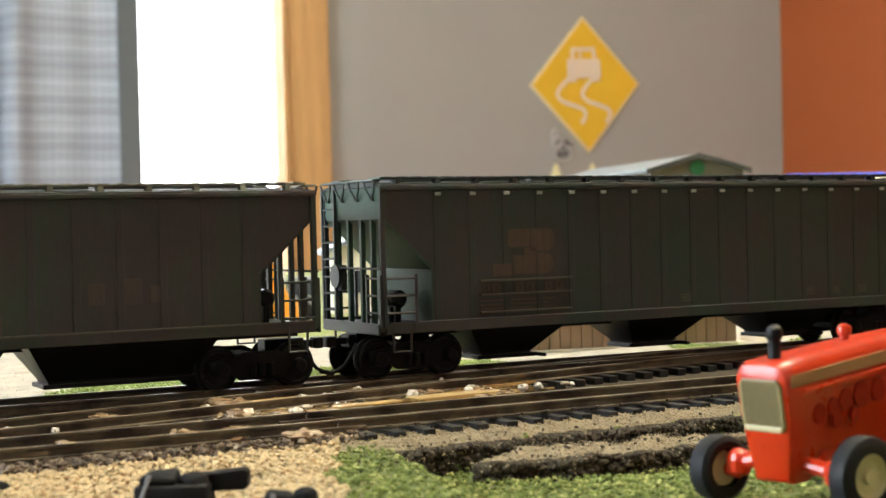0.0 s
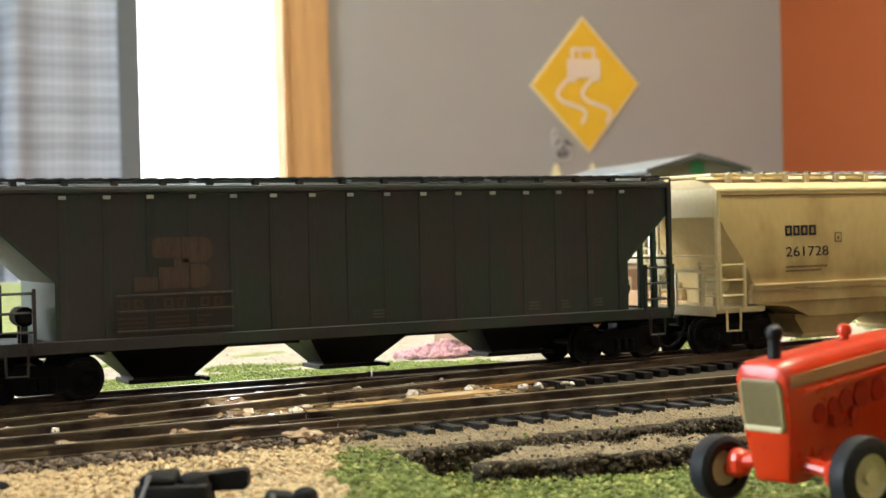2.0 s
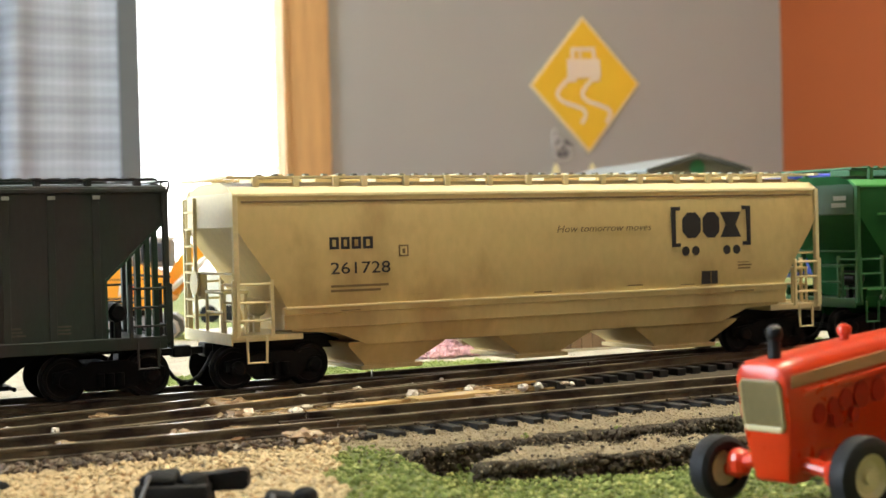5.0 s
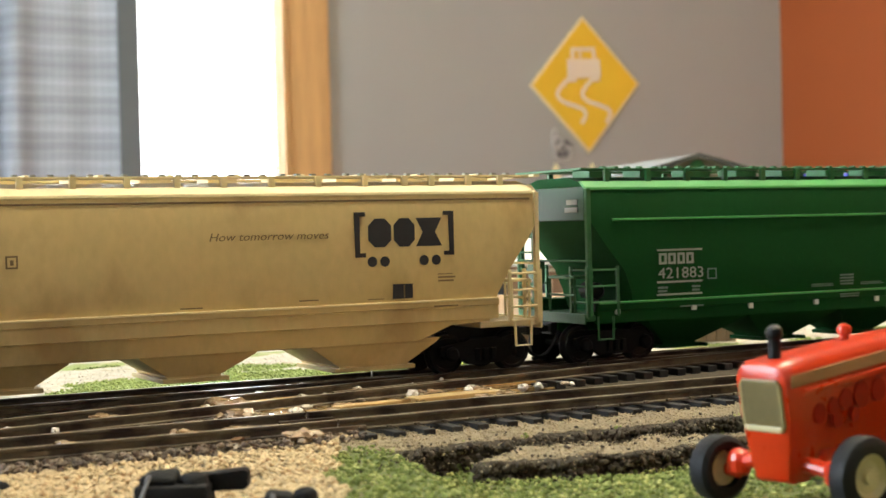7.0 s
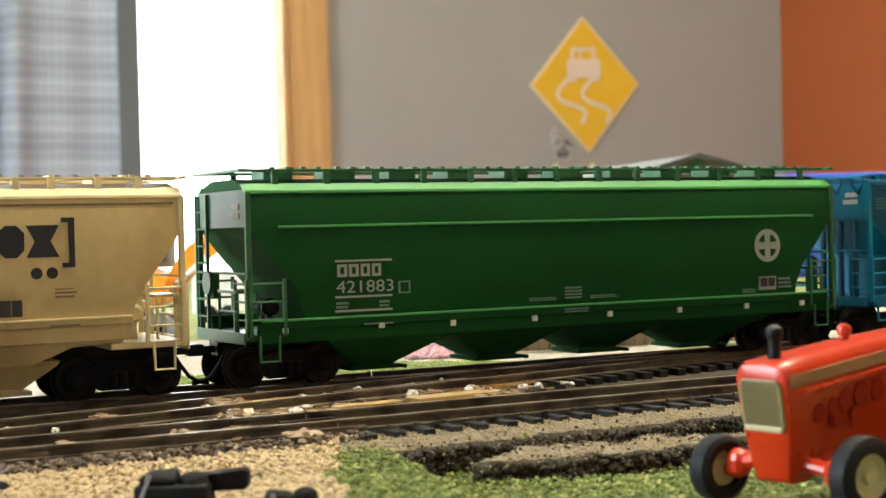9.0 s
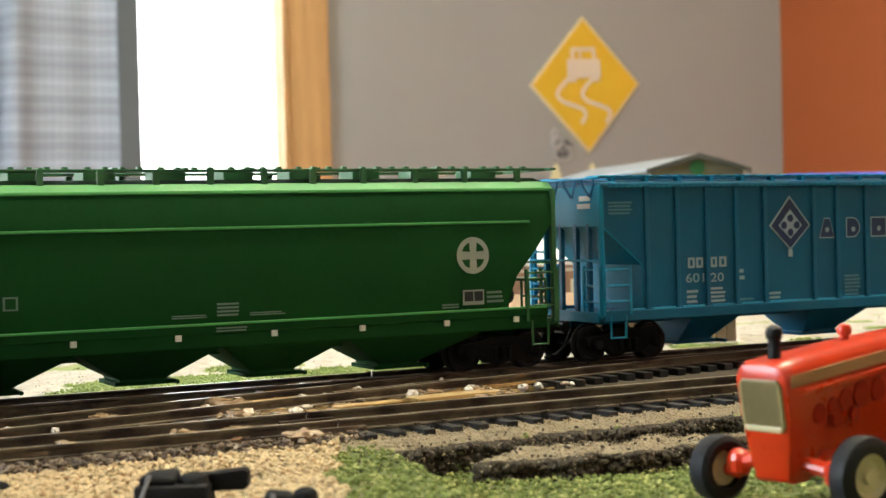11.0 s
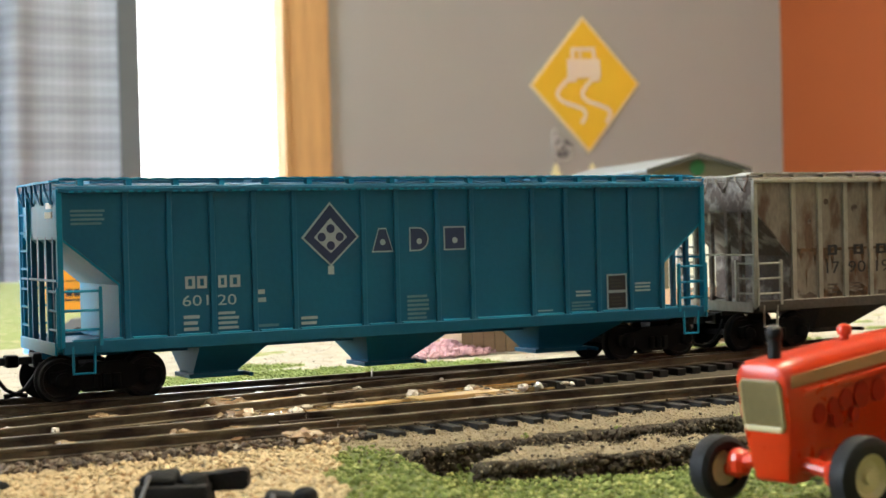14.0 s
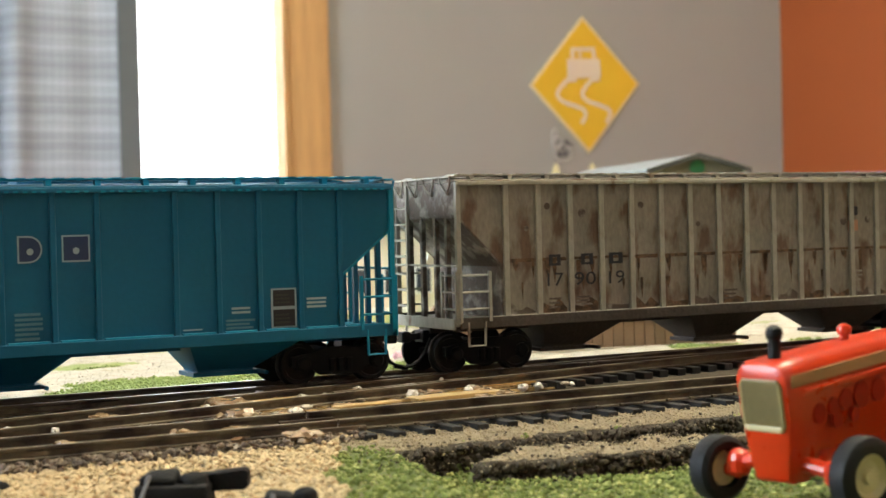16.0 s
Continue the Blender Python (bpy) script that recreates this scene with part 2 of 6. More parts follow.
def curtain_material():
    m = mat("grey_plaid_curtain", (0.375, 0.39, 0.42), 0.9, vary=0.08, scale=10, fine=600, bump=0.2, bump_scale=900)
    nt = m.node_tree
    N, L = nt.nodes, nt.links
    b = N["Principled BSDF"]
    co = N.new("ShaderNodeTexCoord")
    src = b.inputs["Base Color"].links[0].from_socket
    for axis, size, width, amount in (("Y", 11.0, 0.3, 0.09), ("X", 13.0, 0.3, 0.03), ("Y", 37.0, 0.4, 0.08), ("Y", 83.0, 0.4, 0.05), ("X", 60.0, 0.4, 0.04)):
        w = N.new("ShaderNodeTexWave")
        w.wave_type, w.bands_direction, w.wave_profile = "BANDS", axis, "SIN"
        w.inputs["Scale"].default_value, w.inputs["Distortion"].default_value = size * 0.45, 1.2
        w.inputs["Detail"].default_value, w.inputs["Detail Scale"].default_value = 2.0, 1.0
        L.new(co.outputs["UV"], w.inputs[0])
        r = N.new("ShaderNodeMapRange")
        r.inputs["From Min"].default_value, r.inputs["From Max"].default_value = width, 1 - width * 0.3
        r.inputs["To Min"].default_value, r.inputs["To Max"].default_value = 1 - amount, 1 + amount
        L.new(w.outputs["Fac"], r.inputs["Value"])
        v = N.new("ShaderNodeVectorMath")
        v.operation = "SCALE"
        L.new(src, v.inputs[0])
        L.new(r.outputs[0], v.inputs["Scale"])
        src = v.outputs[0]
    L.new(src, b.inputs["Base Color"])
    t = N.new("ShaderNodeBsdfTranslucent")
    L.new(src, t.inputs[0])
    mix = N.new("ShaderNodeMixShader")
    mix.inputs[0].default_value = 0.22
    L.new(b.outputs[0], mix.inputs[1])
    L.new(t.outputs[0], mix.inputs[2])
    L.new(mix.outputs[0], N["Material Output"].inputs[0])
    return m


M_CURTAIN = curtain_material()


# ---- building helpers; part sizes are in millimetres unless a scale of 1 is given ----
def thing(name, m, label, category, group="", kind=""):
    ob = new(name)
    ob.matrix_world = m
    ob.empty_display_size = 0.01
    return tagged(ob, label, category, group, kind)


def part(name, bm, material, parent=None, label="", s=0.001, smooth=False, m=None):
    bm.verts.ensure_lookup_table()
    if s != 1:
        bmesh.ops.scale(bm, vec=(s, s, s), verts=bm.verts)
    bmesh.ops.recalc_face_normals(bm, faces=bm.faces)
    me = bpy.data.meshes.new(name)
    bm.to_mesh(me)
    bm.free()
    me.materials.append(material)
    if smooth:
        me.shade_smooth()
        me.set_sharp_from_angle(angle=radians(38))
    ob = new(name, me)
    if parent is not None:
        ob.parent = parent
    if m is not None:
        ob.matrix_local = m
    if label:
        tagged(ob, label)
    return ob


def share(ob, m, parent):
    o = new(ob.name.split(".")[0], ob.data)
    o.parent = parent
    o.matrix_local = m
    return o


def nb():
    return bmesh.new()


def box(bm, x0, x1, y0, y1, z0, z1, bev=0.0):
    g = bmesh.ops.create_cube(bm, size=1)["verts"]
    for v in g:
        v.co = Vector(((x0 + x1) / 2 + v.co.x * (x1 - x0), (y0 + y1) / 2 + v.co.y * (y1 - y0), (z0 + z1) / 2 + v.co.z * (z1 - z0)))
    if bev:
        es = list({e for v in g for e in v.link_edges})
        bmesh.ops.bevel(bm, geom=es, offset=bev, segments=2, affect="EDGES", profile=0.5)
    return bm


def prism(bm, pts, axis, a, b, bev=0.0):
    """A polygon pushed along one axis; pts are the two other coordinates in xyz order."""
    def at(p, d):
        return {"x": (d, p[0], p[1]), "y": (p[0], d, p[1]), "z": (p[0], p[1], d)}[axis]
    lo, hi = [bm.verts.new(at(p, a)) for p in pts], [bm.verts.new(at(p, b)) for p in pts]
    fs = [bm.faces.new(lo), bm.faces.new(hi[::-1])]
    n = len(pts)
    for i in range(n):
        fs.append(bm.faces.new((lo[i], hi[i], hi[(i + 1) % n], lo[(i + 1) % n])))
    if bev:
        es = list({e for f in fs for e in f.edges})
        bmesh.ops.bevel(bm, geom=es, offset=bev, segments=2, affect="EDGES", profile=0.5)
    return bm


def ring(c, axis, r, n, up=None):
    axis = axis.normalized()
    u = axis.orthogonal().normalized() if up is None else up
    w = axis.cross(u)
    return [c + u * (r * math.cos(2 * math.pi * i / n)) + w * (r * math.sin(2 * math.pi * i / n)) for i in range(n)]


def loft(bm, rings, cap=True):
    vs = [[bm.verts.new(p) for p in r] for r in rings]
    n = len(vs[0])
    for a, b in zip(vs, vs[1:]):
        for i in range(n):
            bm.faces.new((a[i], a[(i + 1) % n], b[(i + 1) % n], b[i]))
    if cap:
        bm.faces.new(vs[0])
        bm.faces.new(vs[-1][::-1])
    return bm


def tube(bm, pts, r, n=6):
    pts = [Vector(p) for p in pts]
    dirs = [(pts[min(i + 1, len(pts) - 1)] - pts[max(i - 1, 0)]).normalized() for i in range(len(pts))]
    u = dirs[0].orthogonal().normalized()
    rings = []
    for p, d in zip(pts, dirs):
        u = (u - d * u.dot(d)).normalized()
        rings.append(ring(p, d, r, n, u))
    return loft(bm, rings)


def lathe(bm, c, axis, prof, n=20, cap=True):
    """Rings along an axis: prof is (distance, radius)."""
    c, axis = Vector(c), Vector(axis).normalized()
    u = axis.orthogonal().normalized()
    return loft(bm, [ring(c + axis * d, axis, max(r, 0.001), n, u) for d, r in prof], cap)


def text_part(name, words, x0, x1, z0, z1, y, material, parent, s=0.001, lean=0.0):
    """Raised lettering with Blender's own font, filling a box on a face that looks to -y."""
    c = bpy.data.curves.new(name, "FONT")
    c.body, c.extrude, c.resolution_u, c.shear = words, 0.01, 3, lean
    o = new(name, c)
    bpy.context.view_layer.update()
    me = bpy.data.meshes.new_from_object(o.evaluated_get(bpy.context.evaluated_depsgraph_get()))
    bpy.data.objects.remove(o)
    xs = [v.co.x for v in me.vertices]
    ys = [v.co.y for v in me.vertices]
    kx, kz = (x1 - x0) / (max(xs) - min(xs)), (z1 - z0) / (max(ys) - min(ys))
    ax, az = min(xs), min(ys)
    for v in me.vertices:
        v.co = Vector((x0 + (v.co.x - ax) * kx, y - v.co.z * 3, z0 + (v.co.y - az) * kz)) * s
    me.materials.clear()
    me.materials.append(material)
    ob = new(name, me)
    ob.parent = parent
    return ob


def bars(name, x0, x1, z0, z1, n, y, material, parent, gap=0.45, seed=1):
    """Lines of writing too small to read, as plain bars."""
    rnd = random.Random(seed)
    bm = nb()
    h = (z1 - z0) / n
    for i in range(n):
        w = (x1 - x0) * rnd.uniform(0.75, 1.0)
        box(bm, x0, x0 + w, y - 0.05, y + 0.05, z0 + i * h, z0 + (i + 1 - gap) * h)
    return tagged(part(name, bm, material, parent), kind="stuff")


def blocks(name, spans, z0, z1, y, material, parent):
    """A lettered name as plain hollow blocks of its size and colour."""
    for a, b in spans:
        bm = nb()
        w, h = (b - a) * 0.30, (z1 - z0) * 0.22
        box(bm, a, a + w, y - 0.05, y + 0.05, z0, z1)
        box(bm, b - w, b, y - 0.05, y + 0.05, z0, z1)
        box(bm, a + w, b - w, y - 0.05, y + 0.05, z0, z0 + h)
        box(bm, a + w, b - w, y - 0.05, y + 0.05, z1 - h, z1)
        part(name, bm, material, parent)


def plain_mark(kind, a, b, z0, z1):
    """An outline in place of one large emblem sign: a wedge, a half-round, an octagon, a waist or a block."""
    w, h, c = b - a, z1 - z0, (a + b) / 2
    if kind == "wedge":
        return [(a, z0), (b, z0), (c + w * 0.18, z1), (c - w * 0.18, z1)]
    if kind == "round":
        return [(a, z0)] + [(a + w * 0.45 + w * 0.55 * math.cos(q), (z0 + z1) / 2 + h / 2 * math.sin(q)) for q in np.linspace(-math.pi / 2, math.pi / 2, 11)] + [(a, z1)]
    if kind == "octagon":
        k = w * 0.28
        return [(a + k, z0), (b - k, z0), (b, z0 + k), (b, z1 - k), (b - k, z1), (a + k, z1), (a, z1 - k), (a, z0 + k)]
    if kind == "waist":
        return [(a, z0), (b, z0), (c + w * 0.24, (z0 + z1) / 2), (b, z1), (a, z1), (c - w * 0.24, (z0 + z1) / 2)]
    return [(a, z0), (b, z0), (b, z1), (a, z1)]


def disc(bm, x, z, r, y0, y1, n=24):
    return lathe(bm, (x, y0, z), (0, 1, 0), [(0, r), (y1 - y0, r)], n)


def scatter(name, label, category, pts, lo, hi, material, squash=0.8, sides=0, seed=3):
    """Thousands of small uneven lumps in one mesh."""
    rng = np.random.default_rng(seed)
    if sides == 0:
        t = np.array([(1, 0, 0), (-1, 0, 0), (0, 1, 0), (0, -1, 0), (0, 0, 1), (0, 0, -1)], float)
        f = np.array([(0, 2, 4), (2, 1, 4), (1, 3, 4), (3, 0, 4), (2, 0, 5), (1, 2, 5), (3, 1, 5), (0, 3, 5)])
    else:
        g = (1 + 5 ** 0.5) / 2
        t = np.array([(-1, g, 0), (1, g, 0), (-1, -g, 0), (1, -g, 0), (0, -1, g), (0, 1, g), (0, -1, -g), (0, 1, -g), (g, 0, -1), (g, 0, 1), (-g, 0, -1), (-g, 0, 1)], float) / 1.9
        f = np.array([(0, 11, 5), (0, 5, 1), (0, 1, 7), (0, 7, 10), (0, 10, 11), (1, 5, 9), (5, 11, 4), (11, 10, 2), (10, 7, 6), (7, 1, 8), (3, 9, 4), (3, 4, 2), (3, 2, 6), (3, 6, 8), (3, 8, 9), (4, 9, 5), (2, 4, 11), (6, 2, 10), (8, 6, 7), (9, 8, 1)])
    n, k = len(pts), len(t)
    q = rng.normal(size=(n, 4))
    q /= np.linalg.norm(q, axis=1)[:, None]
    w, x, y, z = q.T
    rot = np.stack([1 - 2 * (y * y + z * z), 2 * (x * y - w * z), 2 * (x * z + w * y), 2 * (x * y + w * z), 1 - 2 * (x * x + z * z), 2 * (y * z - w * x), 2 * (x * z - w * y), 2 * (y * z + w * x), 1 - 2 * (x * x + y * y)], -1).reshape(n, 3, 3)
    size = rng.uniform(lo, hi, n)[:, None, None]
    shape = t[None] * rng.uniform(0.65, 1.25, (n, k, 1)) * size
    v = np.einsum("nij,nkj->nki", rot, shape)
    v[:, :, 2] *= squash
    v += np.asarray(pts)[:, None, :]
    faces = (f[None] + (np.arange(n) * k)[:, None, None]).reshape(-1, 3)
    me = bpy.data.meshes.new(name)
    me.from_pydata(v.reshape(-1, 3).tolist(), [], faces.tolist())
    me.materials.append(material)
    return tagged(new(name, me), label, category, kind="stuff")


# ---- the room ----
def room():
    # The left opening is unseen, added so the car ends reflect bright sky.
    w = nb()
    for x0, x1, z0, z1 in ((-1.6, -1.45, -1.05, 1.45), (-1.45, -0.55, -1.05, -0.05), (-1.45, -0.55, 0.95, 1.45), (-0.55, 0.36, -1.05, 1.45), (1.095, 2.18, -1.05, 1.45), (0.36, 1.095, -1.05, -0.30), (0.36, 1.095, 1.05, 1.45)):
        box(w, x0, x1, 2.5, 2.65, z0, z1)
    tagged(part("wall_north", w, M_WALL, s=1), "grey painted wall with the window opening and an added unseen one", "wall", kind="structure")
    tagged(part("wall_east", box(nb(), 2.18, 2.33, -1.8, 2.65, -1.05, 1.45), M_ORANGE, s=1), "burnt orange painted wall beside the grey wall", "wall", kind="structure")
    # The west opening is unseen, added to let in the cool fill.
    w = nb()
    for y0, y1, z0, z1 in ((-1.8, 0.40, -1.05, 1.45), (1.50, 2.65, -1.05, 1.45), (0.40, 1.50, -1.05, -0.05), (0.40, 1.50, 0.95, 1.45)):
        box(w, -1.75, -1.6, y0, y1, z0, z1)
    tagged(part("wall_west", w, M_WALL, s=1), "grey painted wall closing the room, with an added unseen window opening", "wall", kind="structure")
    tagged(part("backdrop", box(nb(), -2.42, -2.4, -1.0, 3.0, -1.2, 2.4), M_SKYGLOW, s=1), "white glowing sheet outside the added side opening", "sky", kind="structure")
    tagged(part("wall_south", box(nb(), -1.75, 2.33, -1.95, -1.8, -1.05, 1.45), M_WALL, s=1), "grey painted wall closing the room", "wall", kind="structure")
    tagged(part("ceiling", box(nb(), -1.75, 2.33, -1.95, 2.65, 1.45, 1.55), M_CEIL, s=1), "plain white ceiling", "ceiling", kind="structure")
    tagged(part("floor", box(nb(), -1.75, 2.33, -1.95, 2.65, -1.15, -1.05), M_CARPET, s=1), "beige carpet floor", "floor", kind="structure")
    # window with oak casing
    win = thing("window_1", Matrix(), "bright window with honey oak casing", "window", kind="structure")
    for n, x0, x1, z0, z1 in (("casing", 1.026, 1.110, -0.38, 1.13), ("casing", 0.27, 0.35, -0.38, 1.13), ("casing", 0.352, 1.024, 1.056, 1.13)):
        b = box(nb(), x0, x1, 2.482, 2.4985, z0, z1, 0.004)
        part(n, b, M_OAK, win, s=1)
    part("casing_bead", box(nb(), 1.0155, 1.0245, 2.474, 2.4985, -0.30, 1.05, 0.003), M_OAK, win, s=1)
    part("jamb", box(nb(), 1.0155, 1.094, 2.4992, 2.530, -0.299, 1.049, 0.002), M_OAK, win, s=1)
    part("jamb", box(nb(), 0.3605, 0.372, 2.4835, 2.62, -0.30, 1.05, 0.002), M_OAK, win, s=1)
    part("window_sill", box(nb(), 0.30, 1.09, 2.44, 2.63, -0.325, -0.3005, 0.004), M_OAK, win, s=1)
    g = bpy.data.materials.new("clear_pane")
    g.use_nodes = True
    gb = g.node_tree.nodes["Principled BSDF"]
    gb.inputs["Transmission Weight"].default_value, gb.inputs["Roughness"].default_value, gb.inputs["IOR"].default_value = 1.0, 0.0, 1.45
    pane = part("pane", box(nb(), 0.374, 1.0145, 2.515, 2.519, -0.298, 1.048), g, win, s=1)
    pane.visible_shadow = False
    tagged(part("backdrop", box(nb(), -2.35, 3.2, 3.4, 3.42, -1.2, 2.4), M_SKYGLOW, s=1), "white overcast daylight outside the windows", "sky", kind="structure")

    # curtain in folds
    bm = nb()
    cols = []
    n = 150
    for i in range(n + 1):
        f = i / n
        x = 0.136 + 0.568 * f
        y = 2.432 + 0.005 * math.sin(f * 15.5 + 0.2) + 0.003 * math.sin(f * 34.0 + 1.0)
        y += 0.045 * math.exp(-((x - 0.512) / 0.011) ** 2) - 0.012 * math.exp(-((x - 0.540) / 0.02) ** 2) + 0.02 * math.exp(-((x - 0.468) / 0.008) ** 2)
        cols.append((x, y))
    # the hem turns back at the free edge
    cols += [(0.711, 2.437), (0.721, 2.441), (0.733, 2.447), (0.740, 2.453)]
    uv = bm.loops.layers.uv.new("uv")
    zs = [-0.75 + 1.95 * k / 24 for k in range(25)]
    grid = [[bm.verts.new((x + 0.0045 * math.sin(z * 5 + x * 9), y, z)) for z in zs] for x, y in cols]
    run = 0.0
    for i in range(len(cols) - 1):
        step = math.dist(cols[i], cols[i + 1])
        for k in range(24):
            face = bm.faces.new((grid[i][k], grid[i + 1][k], grid[i + 1][k + 1], grid[i][k + 1]))
            face.smooth = True
            for lp, (a, b) in zip(face.loops, ((run, zs[k]), (run + step, zs[k]), (run + step, zs[k + 1]), (run, zs[k + 1]))):
                lp[uv].uv = (a, b)
        run += step
    me = bpy.data.meshes.new("curtain")
    bm.to_mesh(me)
    bm.free()
    # the plaid runs along x and z of the cloth
    me.materials.append(M_CURTAIN)
    cur = tagged(new("curtain", me), "grey plaid curtain hanging in folds before the window", "curtain")
    so = cur.modifiers.new("cloth", "SOLIDIFY")
    so.thickness = 0.0015
    part("curtain_hem", box(nb(), 0.702, 0.737, 2.418, 2.4215, -0.75, 1.2, 0.001), mat("dark_grey_hem", (0.115, 0.122, 0.128), 0.9, vary=0.15, scale=25, fine=700, bump=0.3), cur, "dark grey hem", s=1)
    tagged(part("curtain_rod", lathe(nb(), (0.05, 2.455, 1.215), (1, 0, 0), [(0, 0.012), (1.25, 0.012)], 12), M_BLACK, s=1), "dark metal curtain rod above the window", "curtain rod")

    # ceiling lamp with two bulbs, over the layout
    lamp = thing("ceiling_lamp", pose(LAMP_X, LAMP_Y, LAMP_Z), "ceiling lamp with two warm bulbs", "lamp")
    part("lamp_plate", lathe(nb(), (0, 0, 0.0), (0, 0, 1), [(0, 0.16), (0.012, 0.17), (0.03, 0.17)], 32), M_ROOFW, lamp, s=1)
    for i in (-1, 1):
        part("bulb", lathe(nb(), (0.11 * i, 0, -0.10), (0, 0, 1), [(0, 0.006), (0.006, 0.02), (0.022, 0.03), (0.045, 0.028), (0.07, 0.016), (0.10, 0.014)], 20), M_BULB, lamp, s=1, smooth=True)

    # warning sign on the grey wall
    sg = thing("warning_sign", pose(1.6705, 2.4975, 0.3205, 0, -2.0, 0), "yellow diamond slippery-road sign fixed to the grey wall", "sign")
    def dia(h, w, y0, y1):
        return prism(nb(), [(-w, 0.0), (0, -h), (w, 0.0), (0, h)], "y", y0, y1)
    part("border", dia(0.1365, 0.131, -0.003, 0), M_SIGN_W, sg, s=1)
    part("panel", dia(0.1285, 0.1235, -0.0042, -0.0031), M_SIGN_Y, sg, s=1)
    part("car_shape", box(nb(), -0.043, 0.035, -0.0064, -0.0043, 0.013, 0.051, 0.0009), M_SIGN_P, sg, s=1)
    for x0, x1 in ((-0.040, -0.022), (0.016, 0.032)):
        part("tail_lamp_shape", box(nb(), x0, x1, -0.0052, -0.0043, 0.006, 0.0128), M_SIGN_P, sg, s=1)
    bm = nb()
    for x0, x1, z0, z1 in ((-0.033, 0.026, 0.067, 0.074), (-0.033, -0.025, 0.0512, 0.0669), (0.018, 0.026, 0.0512, 0.0669), (-0.014, -0.009, 0.0512, 0.0669)):
        box(bm, x0, x1, -0.0052, -0.0043, z0, z1)
    part("car_roof_shape", bm, M_SIGN_P, sg, s=1)
    for sx in (0.0, 0.059):
        knots = [Vector(p) for p in ((-0.036, 0.016), (-0.041, 0.012), (-0.062, -0.006), (-0.069, -0.020), (-0.056, -0.033), (-0.026, -0.043), (-0.007, -0.052), (-0.006, -0.064), (-0.018, -0.079), (-0.020, -0.081))]
        pts = []
        for a, b, c, d in zip(knots, knots[1:], knots[2:], knots[3:]):
            for k in range(5):
                f = k / 5
                p = 0.5 * (2 * b + (c - a) * f + (2 * a - 5 * b + 4 * c - d) * f * f + (3 * b - a - 3 * c + d) * f ** 3)
                pts.append((p.x + sx, p.y))
        bm = nb()
        edge = []
        for i, p in enumerate(pts):
            q0, q1 = pts[max(i - 1, 0)], pts[min(i + 1, len(pts) - 1)]
            d = Vector((q1[0] - q0[0], q1[1] - q0[1])).normalized() * 0.0042
            edge.append([(p[0] + d.y, -0.0052, p[1] - d.x), (p[0] - d.y, -0.0052, p[1] + d.x), (p[0] - d.y, -0.0043, p[1] + d.x), (p[0] + d.y, -0.0043, p[1] - d.x)])
        part("skid_mark", loft(bm, edge), M_SIGN_P, sg, s=1)

    # small pale wall sticker below the sign
    st = thing("wall_sticker", pose(1.611, 2.4985, 0.195), "small pale grey animal-shaped sticker on the wall", "sticker")
    for x, z, rx, rz in ((0.004, -0.011, 0.020, 0.017), (-0.008, 0.011, 0.011, 0.012), (-0.014, 0.026, 0.005, 0.010)):
        bm = nb()
        tube(bm, [(x + rx * math.cos(a), -0.001, z + rz * math.sin(a)) for a in np.linspace(0, 2 * math.pi, 25)], 0.0021, 5)
        part("sticker_outline", bm, M_DECAL, st, s=1)
    for x, z, r in ((-0.003, -0.013, 0.006), (0.010, -0.012, 0.006), (0.013, 0.010, 0.006), (0.024, 0.006, 0.003), (0.003, 0.000, 0.004)):
        part("sticker_mark", disc(nb(), x, z, r, -0.0026, -0.0005, 12), M_DECAL_D, st, s=1)
    for x in (1.598, 1.684):
        sp = part("wall_sticker", prism(nb(), [(-0.024, -0.05), (0.024, -0.05), (0.006, 0.008), (0, 0.016), (-0.006, 0.008)], "y", -0.001, 0), M_DECAL_Y, s=1, m=pose(x, 2.4985, 0.150))
        tagged(sp, "pale yellow pointed sticker on the grey wall", "sticker")


room()


# ---- the layout's table and ground ----
def wob(x, y, f, a):
    return a * noise.noise((x * f, y * f, 0.37))


def height(x, y):
    edge = 0.2655 + wob(x, y, 60, 0.004) + wob(x, y, 300, 0.0012)
    if x < 0.128:
        k = min(1, max(0, (0.128 - x) / 0.02))
        edge = edge * (1 - k) + 0.16 * k
    z = -0.0045 if y > edge else -0.0078 - 0.0026 * max(0, min(1, (y - edge + 0.055) / 0.05))
    cx, cy = (x - 0.1735) / 0.031, (y - 0.2522) / 0.0095
    if y <= edge and cx * cx + cy * cy < 1 + wob(x, y, 120, 0.7):
        z = -0.0062 + wob(x, y, 200, 0.0006)
    if edge + 0.004 < y < 0.3025 and x > 0.12:
        z = -0.0045 + 0.0006 * min(1, (y - edge - 0.004) / 0.003)
    if y < edge:
        z += wob(x, y, 90, 0.0009)
        if z < -0.007:
            z -= 0.0012 * math.exp(-((x - 0.168) / 0.03) ** 2 - ((y - 0.239) / 0.012) ** 2)
    if 0.395 < y < 0.9:
        z += wob(x, y, 30, 0.0012) * min(1, (y - 0.395) / 0.03)
    if y > 0.45:
        z -= 0.0006
    return z + wob(x, y, 400, 0.0003)


